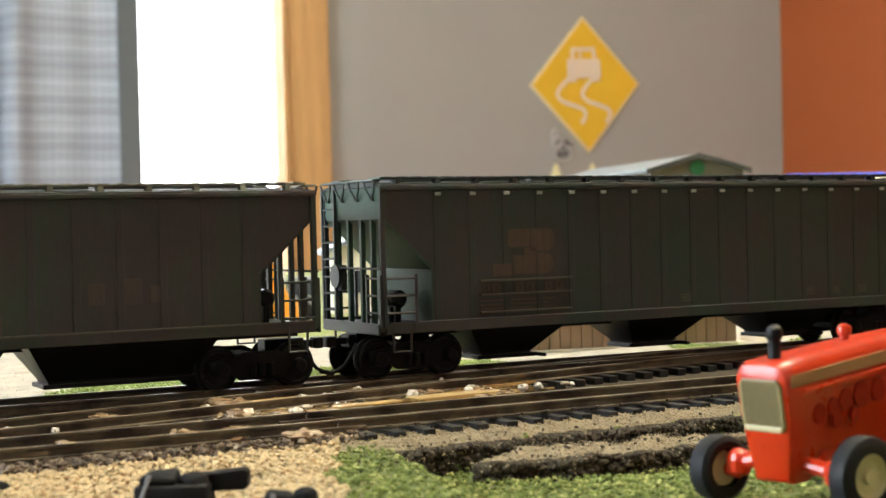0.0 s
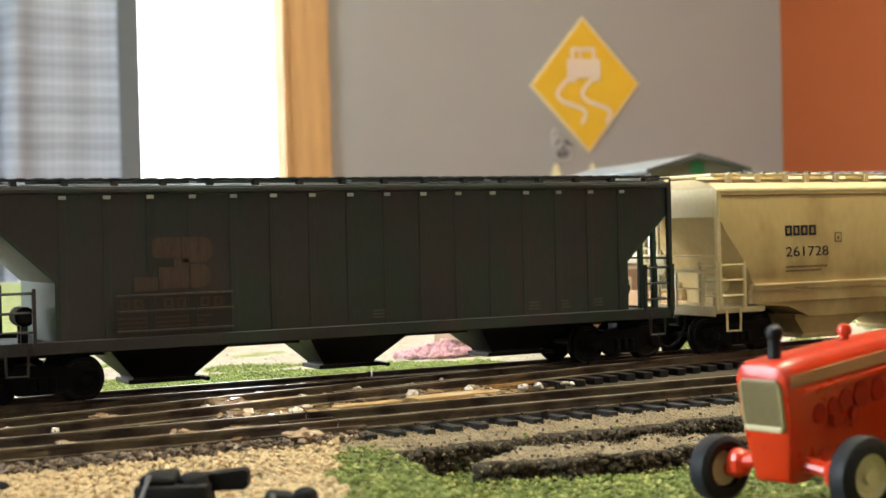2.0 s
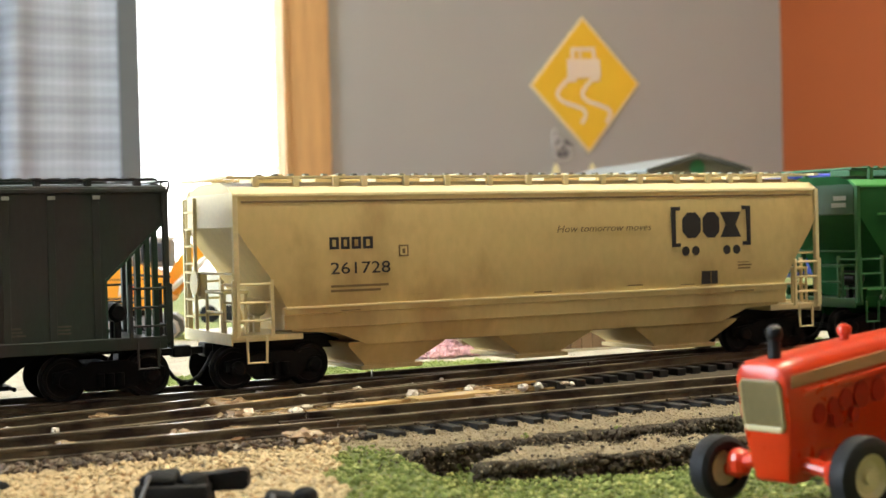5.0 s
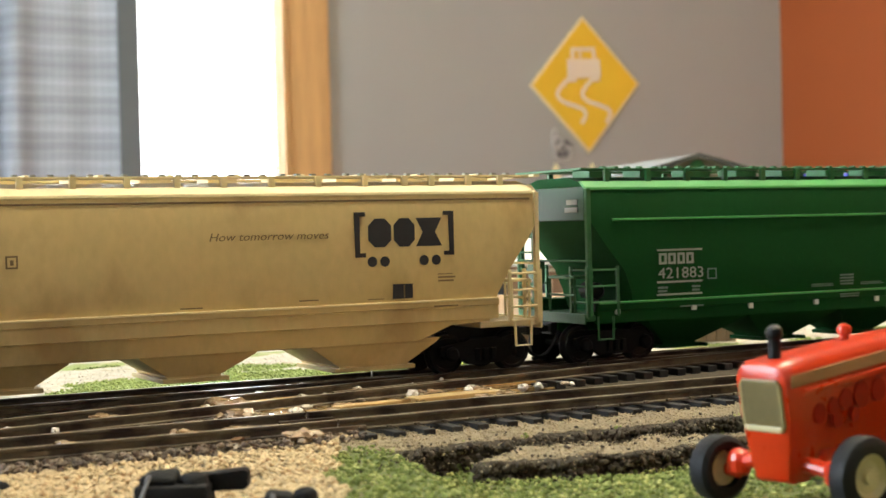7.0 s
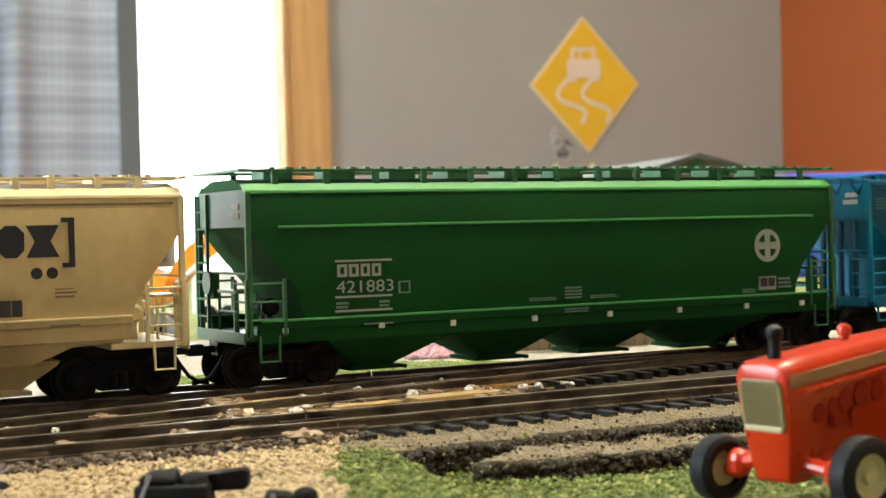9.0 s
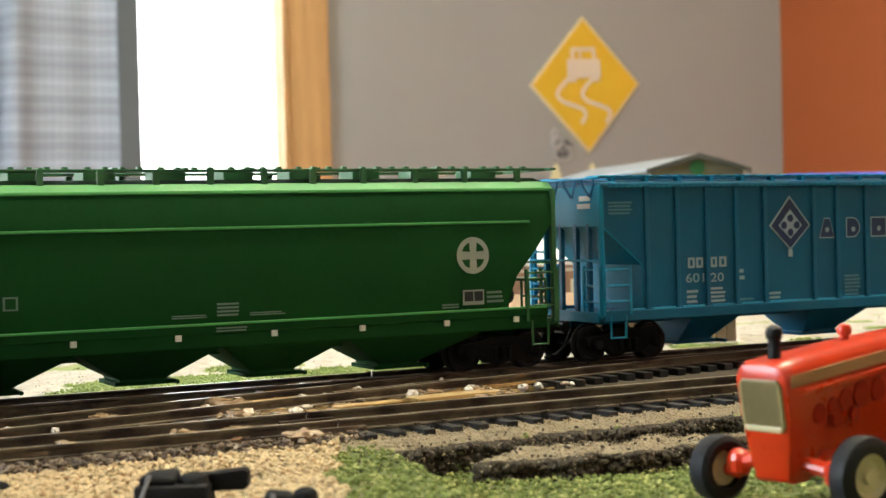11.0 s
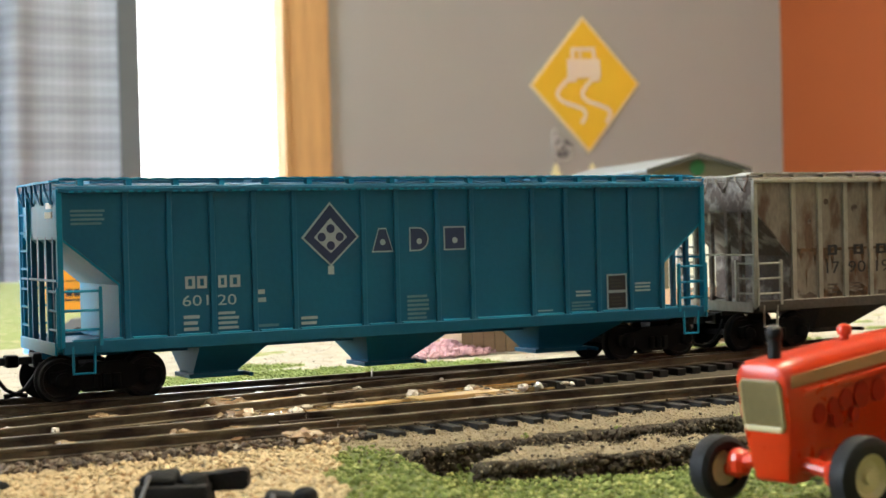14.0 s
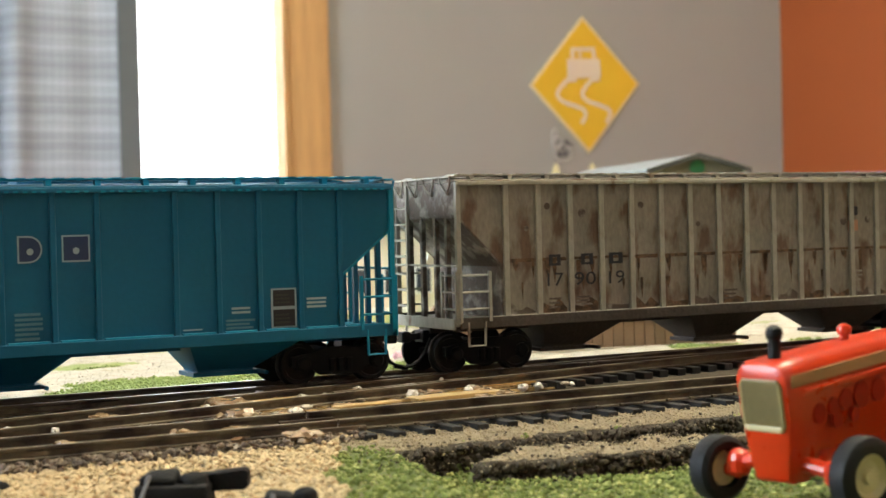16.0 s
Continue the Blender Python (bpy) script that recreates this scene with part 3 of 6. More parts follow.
def zone(x, y):
    """0 dirt, 1 foam grass, 2 tan ballast bed, 3 roadbed, 4 back grass, 5 gravel road."""
    if y > 0.392:
        b = 0.440 + wob(x, y, 25, 0.016) + wob(x, y, 140, 0.006)
        if x < 0.13:
            b -= 0.03 * min(1, (0.13 - x) / 0.05)
        if x > 0.248:
            b -= 0.05
        if y < b:
            return 4
        if y < 0.60 + wob(x, y, 14, 0.05):
            return 4 if noise.noise((x * 26, y * 40, 2.0)) > 0.38 else 5
        return 4
    if x < 0.1085 + wob(x, y, 70, 0.010) + 0.5 * (y - 0.2412) and y < 0.2885:
        return 2
    if y > 0.3025:
        return 0
    if y < 0.2655 + wob(x, y, 60, 0.004):
        cx, cy = (x - 0.1735) / 0.031, (y - 0.2522) / 0.0095
        return 3 if cx * cx + cy * cy < 1 + wob(x, y, 120, 0.7) else 1
    return 3


def ground():
    xs = sorted({round(v, 4) for v in [*np.arange(0.02, 0.34, 0.0016), *np.arange(0.34, 0.6, 0.004), *np.arange(-1.14, 0.02, 0.02), *np.arange(0.6, 2.11, 0.05)]})
    ys = sorted({round(v, 4) for v in [*np.arange(0.15, 0.292, 0.0016), *np.arange(0.292, 0.40, 0.006), *np.arange(0.40, 0.62, 0.003), *np.arange(0.62, 1.61, 0.04), *np.arange(0.03, 0.15, 0.02)]})
    v = [(x, y, height(x, y)) for y in ys for x in xs]
    nx = len(xs)
    f, mi = [], []
    for j in range(len(ys) - 1):
        for i in range(nx - 1):
            a = j * nx + i
            f.append((a, a + 1, a + nx + 1, a + nx))
            # Steep ledge faces take the dark dirt material as painted shade.
            steep = v[a][2] < v[a + nx][2] - 0.0009 and ys[j] < 0.275
            mi.append(0 if steep else zone((xs[i] + xs[i + 1]) / 2, (ys[j] + ys[j + 1]) / 2))
    me = bpy.data.meshes.new("ground")
    me.from_pydata(v, [], f)
    for m in (M_GROUND, M_GRASSG, M_BED, M_BED, M_GRASSB, M_ROAD):
        me.materials.append(m)
    me.polygons.foreach_set("material_index", mi)
    me.shade_smooth()
    tagged(new("ground", me), "model ground of turf, ballast and gravel", "ground", kind="structure")
    tb = thing("layout_table", Matrix(), "wooden table board carrying the model layout", "table")
    part("tabletop", box(nb(), -1.16, 2.12, 0.02, 1.62, -0.06, -0.0125, 0.003), M_TABLE, tb, s=1)
    for x in (-1.08, 0.50, 2.03):
        for y in (0.09, 1.55):
            part("leg", box(nb(), x - 0.045, x + 0.045, y - 0.045, y + 0.045, -1.05, -0.0605), M_TABLE, tb, s=1)


ground()


def spread(n, x0, x1, y0, y1, want, lift, seed):
    rng = np.random.default_rng(seed)
    out = []
    while len(out) < n:
        x, y = rng.uniform(x0, x1), rng.uniform(y0, y1)
        if want(x, y):
            out.append((x, y, height(x, y) + rng.uniform(0, lift)))
    return out


scatter("tan_ballast", "loose tan ballast stones beside the track", "ballast", spread(9800, 0.035, 0.15, 0.17, 0.284, lambda x, y: zone(x, y) == 2, 0.0007, 11), 0.00032, 0.00068, M_STONE_T, 0.75, 1, 11)
scatter("foam_turf", "bright green foam turf clumps on the ground", "grass", spread(22000, 0.09, 0.33, 0.16, 0.268, lambda x, y: zone(x, y) == 1, 0.0010, 12), 0.0002, 0.00060, M_FOAM, 0.8, 1, 12)
scatter("roadbed_gravel", "fine grey-tan gravel on the roadbed", "gravel", spread(12000, 0.11, 0.36, 0.236, 0.300, lambda x, y: zone(x, y) == 3, 0.0003, 13), 0.00015, 0.00036, M_STONE_G, 0.8, 0, 13)
scatter("track_gravel", "dark speckled gravel between the tracks", "gravel", spread(7000, 0.05, 0.45, 0.3035, 0.326, lambda x, y: x > 0.19 or y < 0.311, 0.0011, 14), 0.00018, 0.00045, M_STONE_D, 0.8, 0, 14)
scatter("fine_turf", "fine pale green turf behind the track", "grass", spread(9000, 0.05, 0.5, 0.388, 0.50, lambda x, y: zone(x, y) == 4, 0.0005, 15), 0.0002, 0.0007, M_FOAM_B, 0.8, 0, 15)
scatter("road_pebbles", "cream pebbles on the gravel road", "gravel", spread(6000, 0.05, 0.5, 0.42, 0.60, lambda x, y: zone(x, y) == 5, 0.0002, 16), 0.00015, 0.0004, M_STONE_W, 0.7, 0, 16)
scatter("dirt_clumps", "dark crumbs scattered over the turf and ledges", "dirt", spread(450, 0.11, 0.33, 0.236, 0.27, lambda x, y: 0.0 < y < 0.27, 0.0006, 17), 0.0002, 0.0006, M_GROUND, 0.8, 0, 17)
def ledge_points(n, seed):
    rng = np.random.default_rng(seed)
    out = []
    while len(out) < n:
        x, y = rng.uniform(0.11, 0.33), rng.uniform(0.236, 0.274)
        a, b = height(x, y - 0.0011), height(x, y + 0.0011)
        if b - a > 0.0015:
            out.append((x, y - rng.uniform(0, 0.0012), a + (b - a) * rng.uniform(-0.1, 0.95)))
    return out


# Dark crumbs roughen the ledge faces and add to their painted shade.
scatter("ledge_crumbs", "crumbly earth on the roadbed ledge faces, dark to carry their shade", "dirt", ledge_points(5200, 21), 0.0003, 0.0010, M_GROUND, 0.9, 1, 21)
scatter("ledge_gravel", "tan gravel caught on the ledge faces", "gravel", ledge_points(1600, 22), 0.0002, 0.0005, M_STONE_G, 0.9, 0, 22)
scatter("glued_dirt", "brown glued dirt along the front rails", "dirt", [(x, y, -0.0042 + 0.0016 * h) for x, y, h in zip(np.random.default_rng(31).uniform(0.03, 0.131, 5200), np.random.default_rng(32).uniform(0.2775, 0.331, 5200), np.random.default_rng(33).uniform(0, 1, 5200))], 0.0003, 0.0010, M_GRIME, 0.8, 1, 31)
scatter("pink_turf", "pink flowering turf behind the track", "flowers", [(0.243 + 0.020 * math.cos(a) * r, 0.452 + 0.010 * math.sin(a) * r, -0.004 + 0.004 * (1 - r) + h) for a, r, h in ((random.uniform(0, 6.3), random.random() ** 0.5, random.uniform(0, 0.001)) for _ in range(900))], 0.0005, 0.0012, M_PINK, 0.8, 1, 18)


# ---- the tracks ----
RAIL = [(-0.95, -2.5), (0.95, -2.5), (0.95, -2.2), (0.28, -1.95), (0.28, -0.85), (0.55, -0.65), (0.55, -0.08), (0.42, 0.0), (-0.42, 0.0), (-0.55, -0.08), (-0.55, -0.65), (-0.28, -0.85), (-0.28, -1.95), (-0.95, -2.2)]


def rail_along(bm, pts):
    """The rail's section carried along a line of (x, y) in millimetres."""
    rings = []
    for i, p in enumerate(pts):
        a, b = Vector(pts[max(i - 1, 0)]), Vector(pts[min(i + 1, len(pts) - 1)])
        d = (b - a).normalized()
        n = Vector((-d.y, d.x))
        rings.append([(p[0] + n.x * q, p[1] + n.y * q, z) for q, z in RAIL])
    return loft(bm, rings)


def rail_part(pts, parent, label=""):
    ob = part("rail", rail_along(nb(), pts), M_RAIL, parent, label)
    ob.data.materials.append(M_RAILTOP)
    for p in ob.data.polygons:
        if p.normal.z > 0.95 and p.center.z > -0.0003:
            p.material_index = 1
    return ob


def tie_mesh(L, w=2.7, h=1.9):
    return box(nb(), -w / 2, w / 2, -L / 2, L / 2, -2.55 - h, -2.55, 0.15)


YA, YB = 366.7, 292.5


def off(x):
    """How far the diverging track has left the main track towards the front, at x (mm)."""
    d = 330.0 - x
    if d <= 0:
        return 0.0
    return 0.16 * d * d / (d + 70.0) * 1.28 if d < 250 else 0.16 * 250 * 250 / 320.0 * 1.28 + 0.19 * (d - 250)


def tracks():
    a = thing("railway_track", Matrix(), "model railway track with brown rails on dark ties", "railway track", "tracks")
    for y in (YA - 8.25, YA + 8.25):
        rail_part([(-1120, y), (238, y) if y < YA else (2000, y)] if y < YA else [(-1120, y), (2000, y)], a)
    rail_part([(238.6, YA - 8.25), (2000, YA - 8.25)], a)
    first = None
    for i in range(150):
        x = -60 + i * 6.6
        if 96 < x < 300:
            continue
        m = pose(x / 1000, YA / 1000, 0, 0, 0, random.uniform(-1, 1))
        first = share(first, m, a) if first else part("tie", tie_mesh(30), M_TIE, a, m=m)
    b = thing("railway_track", Matrix(), "model railway track beside the turf with black ties", "railway track", "tracks")
    for y in (YB - 8.25, YB + 8.25):
        rail_part([(-1120, y), (126.5, y)], b)
        rail_part([(127.0, y), (2000, y)], b)
        part("rail_joiner", box(nb(), 120, 133, y - 1.05, y + 1.05, -2.62, -1.5, 0.2), M_RAIL, b)
    first = None
    for i in range(150):
        x = -60 + i * 6.6
        m = pose(x / 1000, YB / 1000, -0.0002 if x > 128 else -0.0024, 0, 0, random.uniform(-1.5, 1.5))
        first = share(first, m, b) if first else part("tie", tie_mesh(31), M_TIE, b, m=m)
    # the ties farther along, out of close view
    for y, parent, L in ((YA, a, 30), (YB, b, 31)):
        bm = nb()
        for i in range(-161, 0):
            x = -60 + i * 6.6
            box(bm, x - 1.35, x + 1.35, y - L / 2, y + L / 2, -4.45, -2.55)
        for i in range(150, 320):
            x = -60 + i * 6.6
            box(bm, x - 1.35, x + 1.35, y - L / 2, y + L / 2, -4.45, -2.55)
        tagged(part("far_tie", bm, M_TIE, parent), kind="stuff")
    spike = None
    for i in range(150):
        x = 131.5 + i * 6.6
        if x > 420:
            break
        for y in (YB - 9.5, YA - 9.5):
            if y > 340 and x < 250:
                continue
            m = pose(x / 1000, y / 1000, -0.0024)
            spike = share(spike, m, b) if spike else part("spike", box(nb(), -0.55, 0.55, -0.45, 0.45, -0.1, 0.55, 0.1), M_RAIL, b, m=m)
    # the turnout: brown varnished ties, diverging rails, frog and guard rails
    c = thing("track_turnout", Matrix(), "turnout with shiny varnished brown ties and glue blobs", "railway turnout", "tracks")
    for side in (-8.25, 8.25):
        lim = 322 if side < 0 else 300
        pts = [(x, YA - off(x) + side) for x in range(-140, lim, 6)]
        rail_part(pts, c)
    rail_part([(x, YA - off(x) - 5.6) for x in range(148, 196, 6)], c)
    rail_part([(x, YA - 5.9) for x in range(150, 205, 6)], c)
    first = None
    for i in range(38):
        x = 60 + i * 6.5
        o = off(x)
        L = 30 + o
        bm = box(nb(), -1.5, 1.5, -L / 2, L / 2, -4.4, -2.5 + random.uniform(-0.08, 0.08), 0.2)
        part("tie", bm, M_TIE_B if 124 < x < 205 else M_TIE, c, m=pose(x / 1000, (YA - o / 2) / 1000, 0, 0, 0, random.uniform(-1.5, 1.5)))
    # varnished filler sheet between the ties
    bm = nb()
    prism(bm, [(126, 309), (168, 312), (196, 324), (214, 344), (206, 362), (150, 364), (132, 350)], "z", -4.4, -2.85, 0.2)
    part("tie_web", bm, M_TIE_B, c, "glossy brown glue film")
    rnd = random.Random(5)
    for x, y, r in ((137, 331, 1.5), (137.5, 326.5, 1.3), (160.5, 345, 2.3), (160, 337, 1.1), (178, 352, 1.5), (181, 347, 1.2), (189, 339, 1.6), (150, 352, 1.0), (118, 350, 1.5), (110, 331, 1.3), (213, 331, 1.2), (96, 313, 1.1), (70, 297, 1.0), (75, 306, 0.9), (170, 330, 1.0), (126, 317, 1.3), (102, 352, 1.2), (146, 318, 1.1), (154, 331, 1.0), (84, 303.5, 1.0), (121, 288.5, 1.1)):
        bm = nb()
        bmesh.ops.create_icosphere(bm, subdivisions=2, radius=r)
        for v in bm.verts:
            v.co *= 1 + 0.35 * noise.noise(v.co * 1.3 + Vector((x, y, 0)))
            v.co.z *= 0.5
            v.co.x *= 1.3
        part("glue_blob", bm, M_GLUE, c, "shiny clear glue blob", smooth=True, m=pose(x / 1000, y / 1000, -0.0021))
    # Small white lumps stand in for bright reflections on the glossy film.
    for x, y, r in ((135.9, 351.9, 1.5), (141.4, 337.7, 1.5), (129.2, 312.0, 1.7), (160.7, 347.5, 1.2), (175.8, 346.8, 1.1), (166.9, 328.7, 1.5), (182.7, 328.4, 1.3), (195.8, 324.0, 1.4), (200.4, 323.9, 1.2), (210.4, 323.7, 0.7), (76.1, 316.1, 1.0), (68.1, 325.8, 0.8), (104.5, 327.0, 1.0), (114.8, 331.9, 1.3), (189.3, 355.8, 0.9), (123.0, 338.0, 0.8), (149.0, 341.0, 0.7)):
        bm = nb()
        bmesh.ops.create_icosphere(bm, subdivisions=2, radius=r)
        for v in bm.verts:
            v.co *= 1 + 0.7 * noise.noise(v.co * 1.4 + Vector((x, y, 3)))
            v.co.z *= 0.8
        part("glue_crumb", bm, M_GLINT_PIN, c, "white glue crumb", m=pose(x / 1000, y / 1000, -0.0015))
    for x, y, r in ((122.6, 339.8, 4.2), (154.9, 335.7, 2.6), (161.5, 344.5, 2.8), (172.2, 337.5, 2.2), (119.8, 321.0, 3.0), (98.2, 298.4, 2.4), (105.2, 285.6, 2.4), (118.0, 281.5, 2.8), (98.2, 332.1, 2.2), (92.0, 336.0, 2.6), (125.0, 311.0, 2.6), (146.5, 324.2, 2.0), (176.1, 334.2, 2.0), (188.2, 332.4, 1.8), (74.0, 299.8, 1.8), (132, 322, 2.0), (140, 348, 1.8), (110, 300, 2.0), (84, 311, 1.6), *[(rnd.uniform(112, 192), rnd.uniform(312, 352), rnd.uniform(1.2, 2.3)) for _ in range(30)]):
        bm = nb()
        bmesh.ops.create_icosphere(bm, subdivisions=3, radius=r)
        for v in bm.verts:
            v.co *= 1 + 0.45 * noise.noise(v.co * 0.8 + Vector((x, y, 7))) + 0.3 * noise.noise(v.co * 2.2 + Vector((y, x, 2)))
            v.co.x *= 1.5
            v.co.z *= 0.6
        part("resin_lump", bm, M_RESIN, c, "brown translucent glue lump", smooth=True, m=pose(x / 1000, y / 1000, -0.0026))
    for k in range(44):
        x, y = rnd.uniform(122, 208), rnd.uniform(308, 354)
        L, w = rnd.uniform(8, 26), rnd.uniform(0.8, 2.4)
        part("varnished_slip", box(nb(), -L / 2, L / 2, -w / 2, w / 2, 0, rnd.uniform(0.4, 1.1), 0.12), M_TIE_B if k % 3 else M_AMBER, c, m=pose(x / 1000, y / 1000, -0.0027, 0, rnd.uniform(-1.5, 1.5), rnd.uniform(4, 14)))
    # loose wood slips lying by the turnout
    for x, y, L, w, rz in ((176, 323, 26, 6, 6), (150, 319, 18, 3.5, 9), (131, 341, 30, 3, 10)):
        o = tagged(part("wood_strip", box(nb(), -L / 2, L / 2, -w / 2, w / 2, 0, 1.0, 0.15), mat("pale_bare_wood", (0.52, 0.36, 0.16), 0.4, vary=0.25, scale=150, stretch=(0.3, 3, 1), coat=0.3), m=pose(x / 1000, y / 1000, -0.00248, 0, 0, rz)), "bare pale wood strip lying between the tracks", "wood strip")
    part("marker_pin", tube(nb(), [(176, 371, -2.6), (176.2, 371, 1.2)], 0.28, 6), M_GLINT_PIN, c, "thin white pin")
    # cork edge boards behind the main track
    for x, y, L, rz in ((262, 398, 60, 2), (325, 399, 55, -1.5), (392, 398, 60, 1.0)):
        tagged(part("cork_strip", box(nb(), -L / 2, L / 2, -6, 6, 0, 1.6, 0.3), mat("pale_cork", (0.62, 0.50, 0.28), 0.8, vary=0.25, scale=200), m=pose(x / 1000, y / 1000, -0.0046, 0, 0, rz)), "pale cork strip laid beside the track", "cork strip")


tracks()


# ---- hopper cars: local x from the corner posts at the leading end, y = 0 on the track's middle, z = 0 on the rail ----
CARS = []
WHEELS = []
WHEEL_R = 5.2


def wheelset(parent, x):
    bm = nb()
    lathe(bm, (0, -12, 0), (0, 1, 0), [(0, 0.9), (24, 0.9)], 8)
    for sy in (-1, 1):
        lathe(bm, (0, 7.6 * sy, 0), (0, sy, 0), [(0, 5.9), (0.5, 5.9), (0.75, WHEEL_R), (2.4, WHEEL_R - 0.1), (2.4, 4.3), (1.9, 4.1), (1.8, 2.0), (2.5, 1.6), (2.5, 0.9)], 28)
    ob = part("wheelset", bm, M_WHEEL, parent, smooth=True, m=pose(x / 1000, 0, WHEEL_R / 1000))
    WHEELS.append((ob, x / 1000))


def truck(car, x):
    bm = nb()
    box(bm, -3.2, 3.2, -11.2, 11.2, 5.2, 8.2, 0.4)
    t = part("truck", bm, M_TRUCK, car, m=pose(x / 1000, 0, 0))
    side = [(-13.6, 4.6), (-13.6, 7.2), (-11, 7.6), (-6.5, 8.0), (-4.5, 9.3), (4.5, 9.3), (6.5, 8.0), (11, 7.6), (13.6, 7.2), (13.6, 4.6), (8.2, 4.5), (5.4, 2.2), (-5.4, 2.2), (-8.2, 4.5)]
    for sy in (-1, 1):
        bm = nb()
        prism(bm, side, "y", sy * 10.9, sy * 12.6, 0.25)
        for bx in (-10.3, 10.3):
            lathe(bm, (bx, sy * 12.4, 5.2), (0, sy, 0), [(0, 2.1), (1.0, 2.0), (1.5, 1.3)], 12)
        for bx in (-2.4, 0, 2.4):
            lathe(bm, (bx, sy * 12.9, 3.2), (0, 0, 1), [(0, 1.0), (3.2, 1.0)], 8)
        part("side_frame", bm, M_TRUCK, t)
    for wx in (-10.3, 10.3):
        wheelset(t, wx)


def coupling(car, e, hose=True):
    """e: turns a distance from the end into x."""
    bm = nb()
    def bx(a, b, *r):
        box(bm, min(e(a), e(b)), max(e(a), e(b)), *r)
    bx(-3, 8, -2.6, 2.6, 8.0, 11.4, 0.3)
    bx(-7.0, -3, -1.1, 1.1, 8.8, 10.6, 0.2)
    bx(-9.0, -6.2, -2.0, 1.6, 8.2, 11.2, 0.5)
    part("coupler", bm, M_BLACK, car)
    if hose:
        bm = nb()
        tube(bm, [(e(-1.5), -4.2, 9.2), (e(-3.2), -4.6, 6.4), (e(-5.4), -4.6, 3.4), (e(-7.6), -4.4, 2.2), (e(-9.0), -4.0, 2.2)], 0.5, 6)
        tube(bm, [(e(-6.5), -4.5, 2.4), (e(-10.5), -4.2, 1.6)], 0.65, 6)
        part("air_hose", bm, M_BLACK, car)


def ladder(car, name, a, b, zs, z0, z1, r, material):
    """Two stiles through points a and b (x, y), rungs at heights zs."""
    bm = nb()
    for p in (a, b):
        box(bm, p[0] - r, p[0] + r, p[1] - r, p[1] + r, z0, z1)
    for z in zs:
        tube(bm, [(a[0], a[1], z), (b[0], b[1], z)], r * 0.8, 5)
    part(name, bm, material, car)


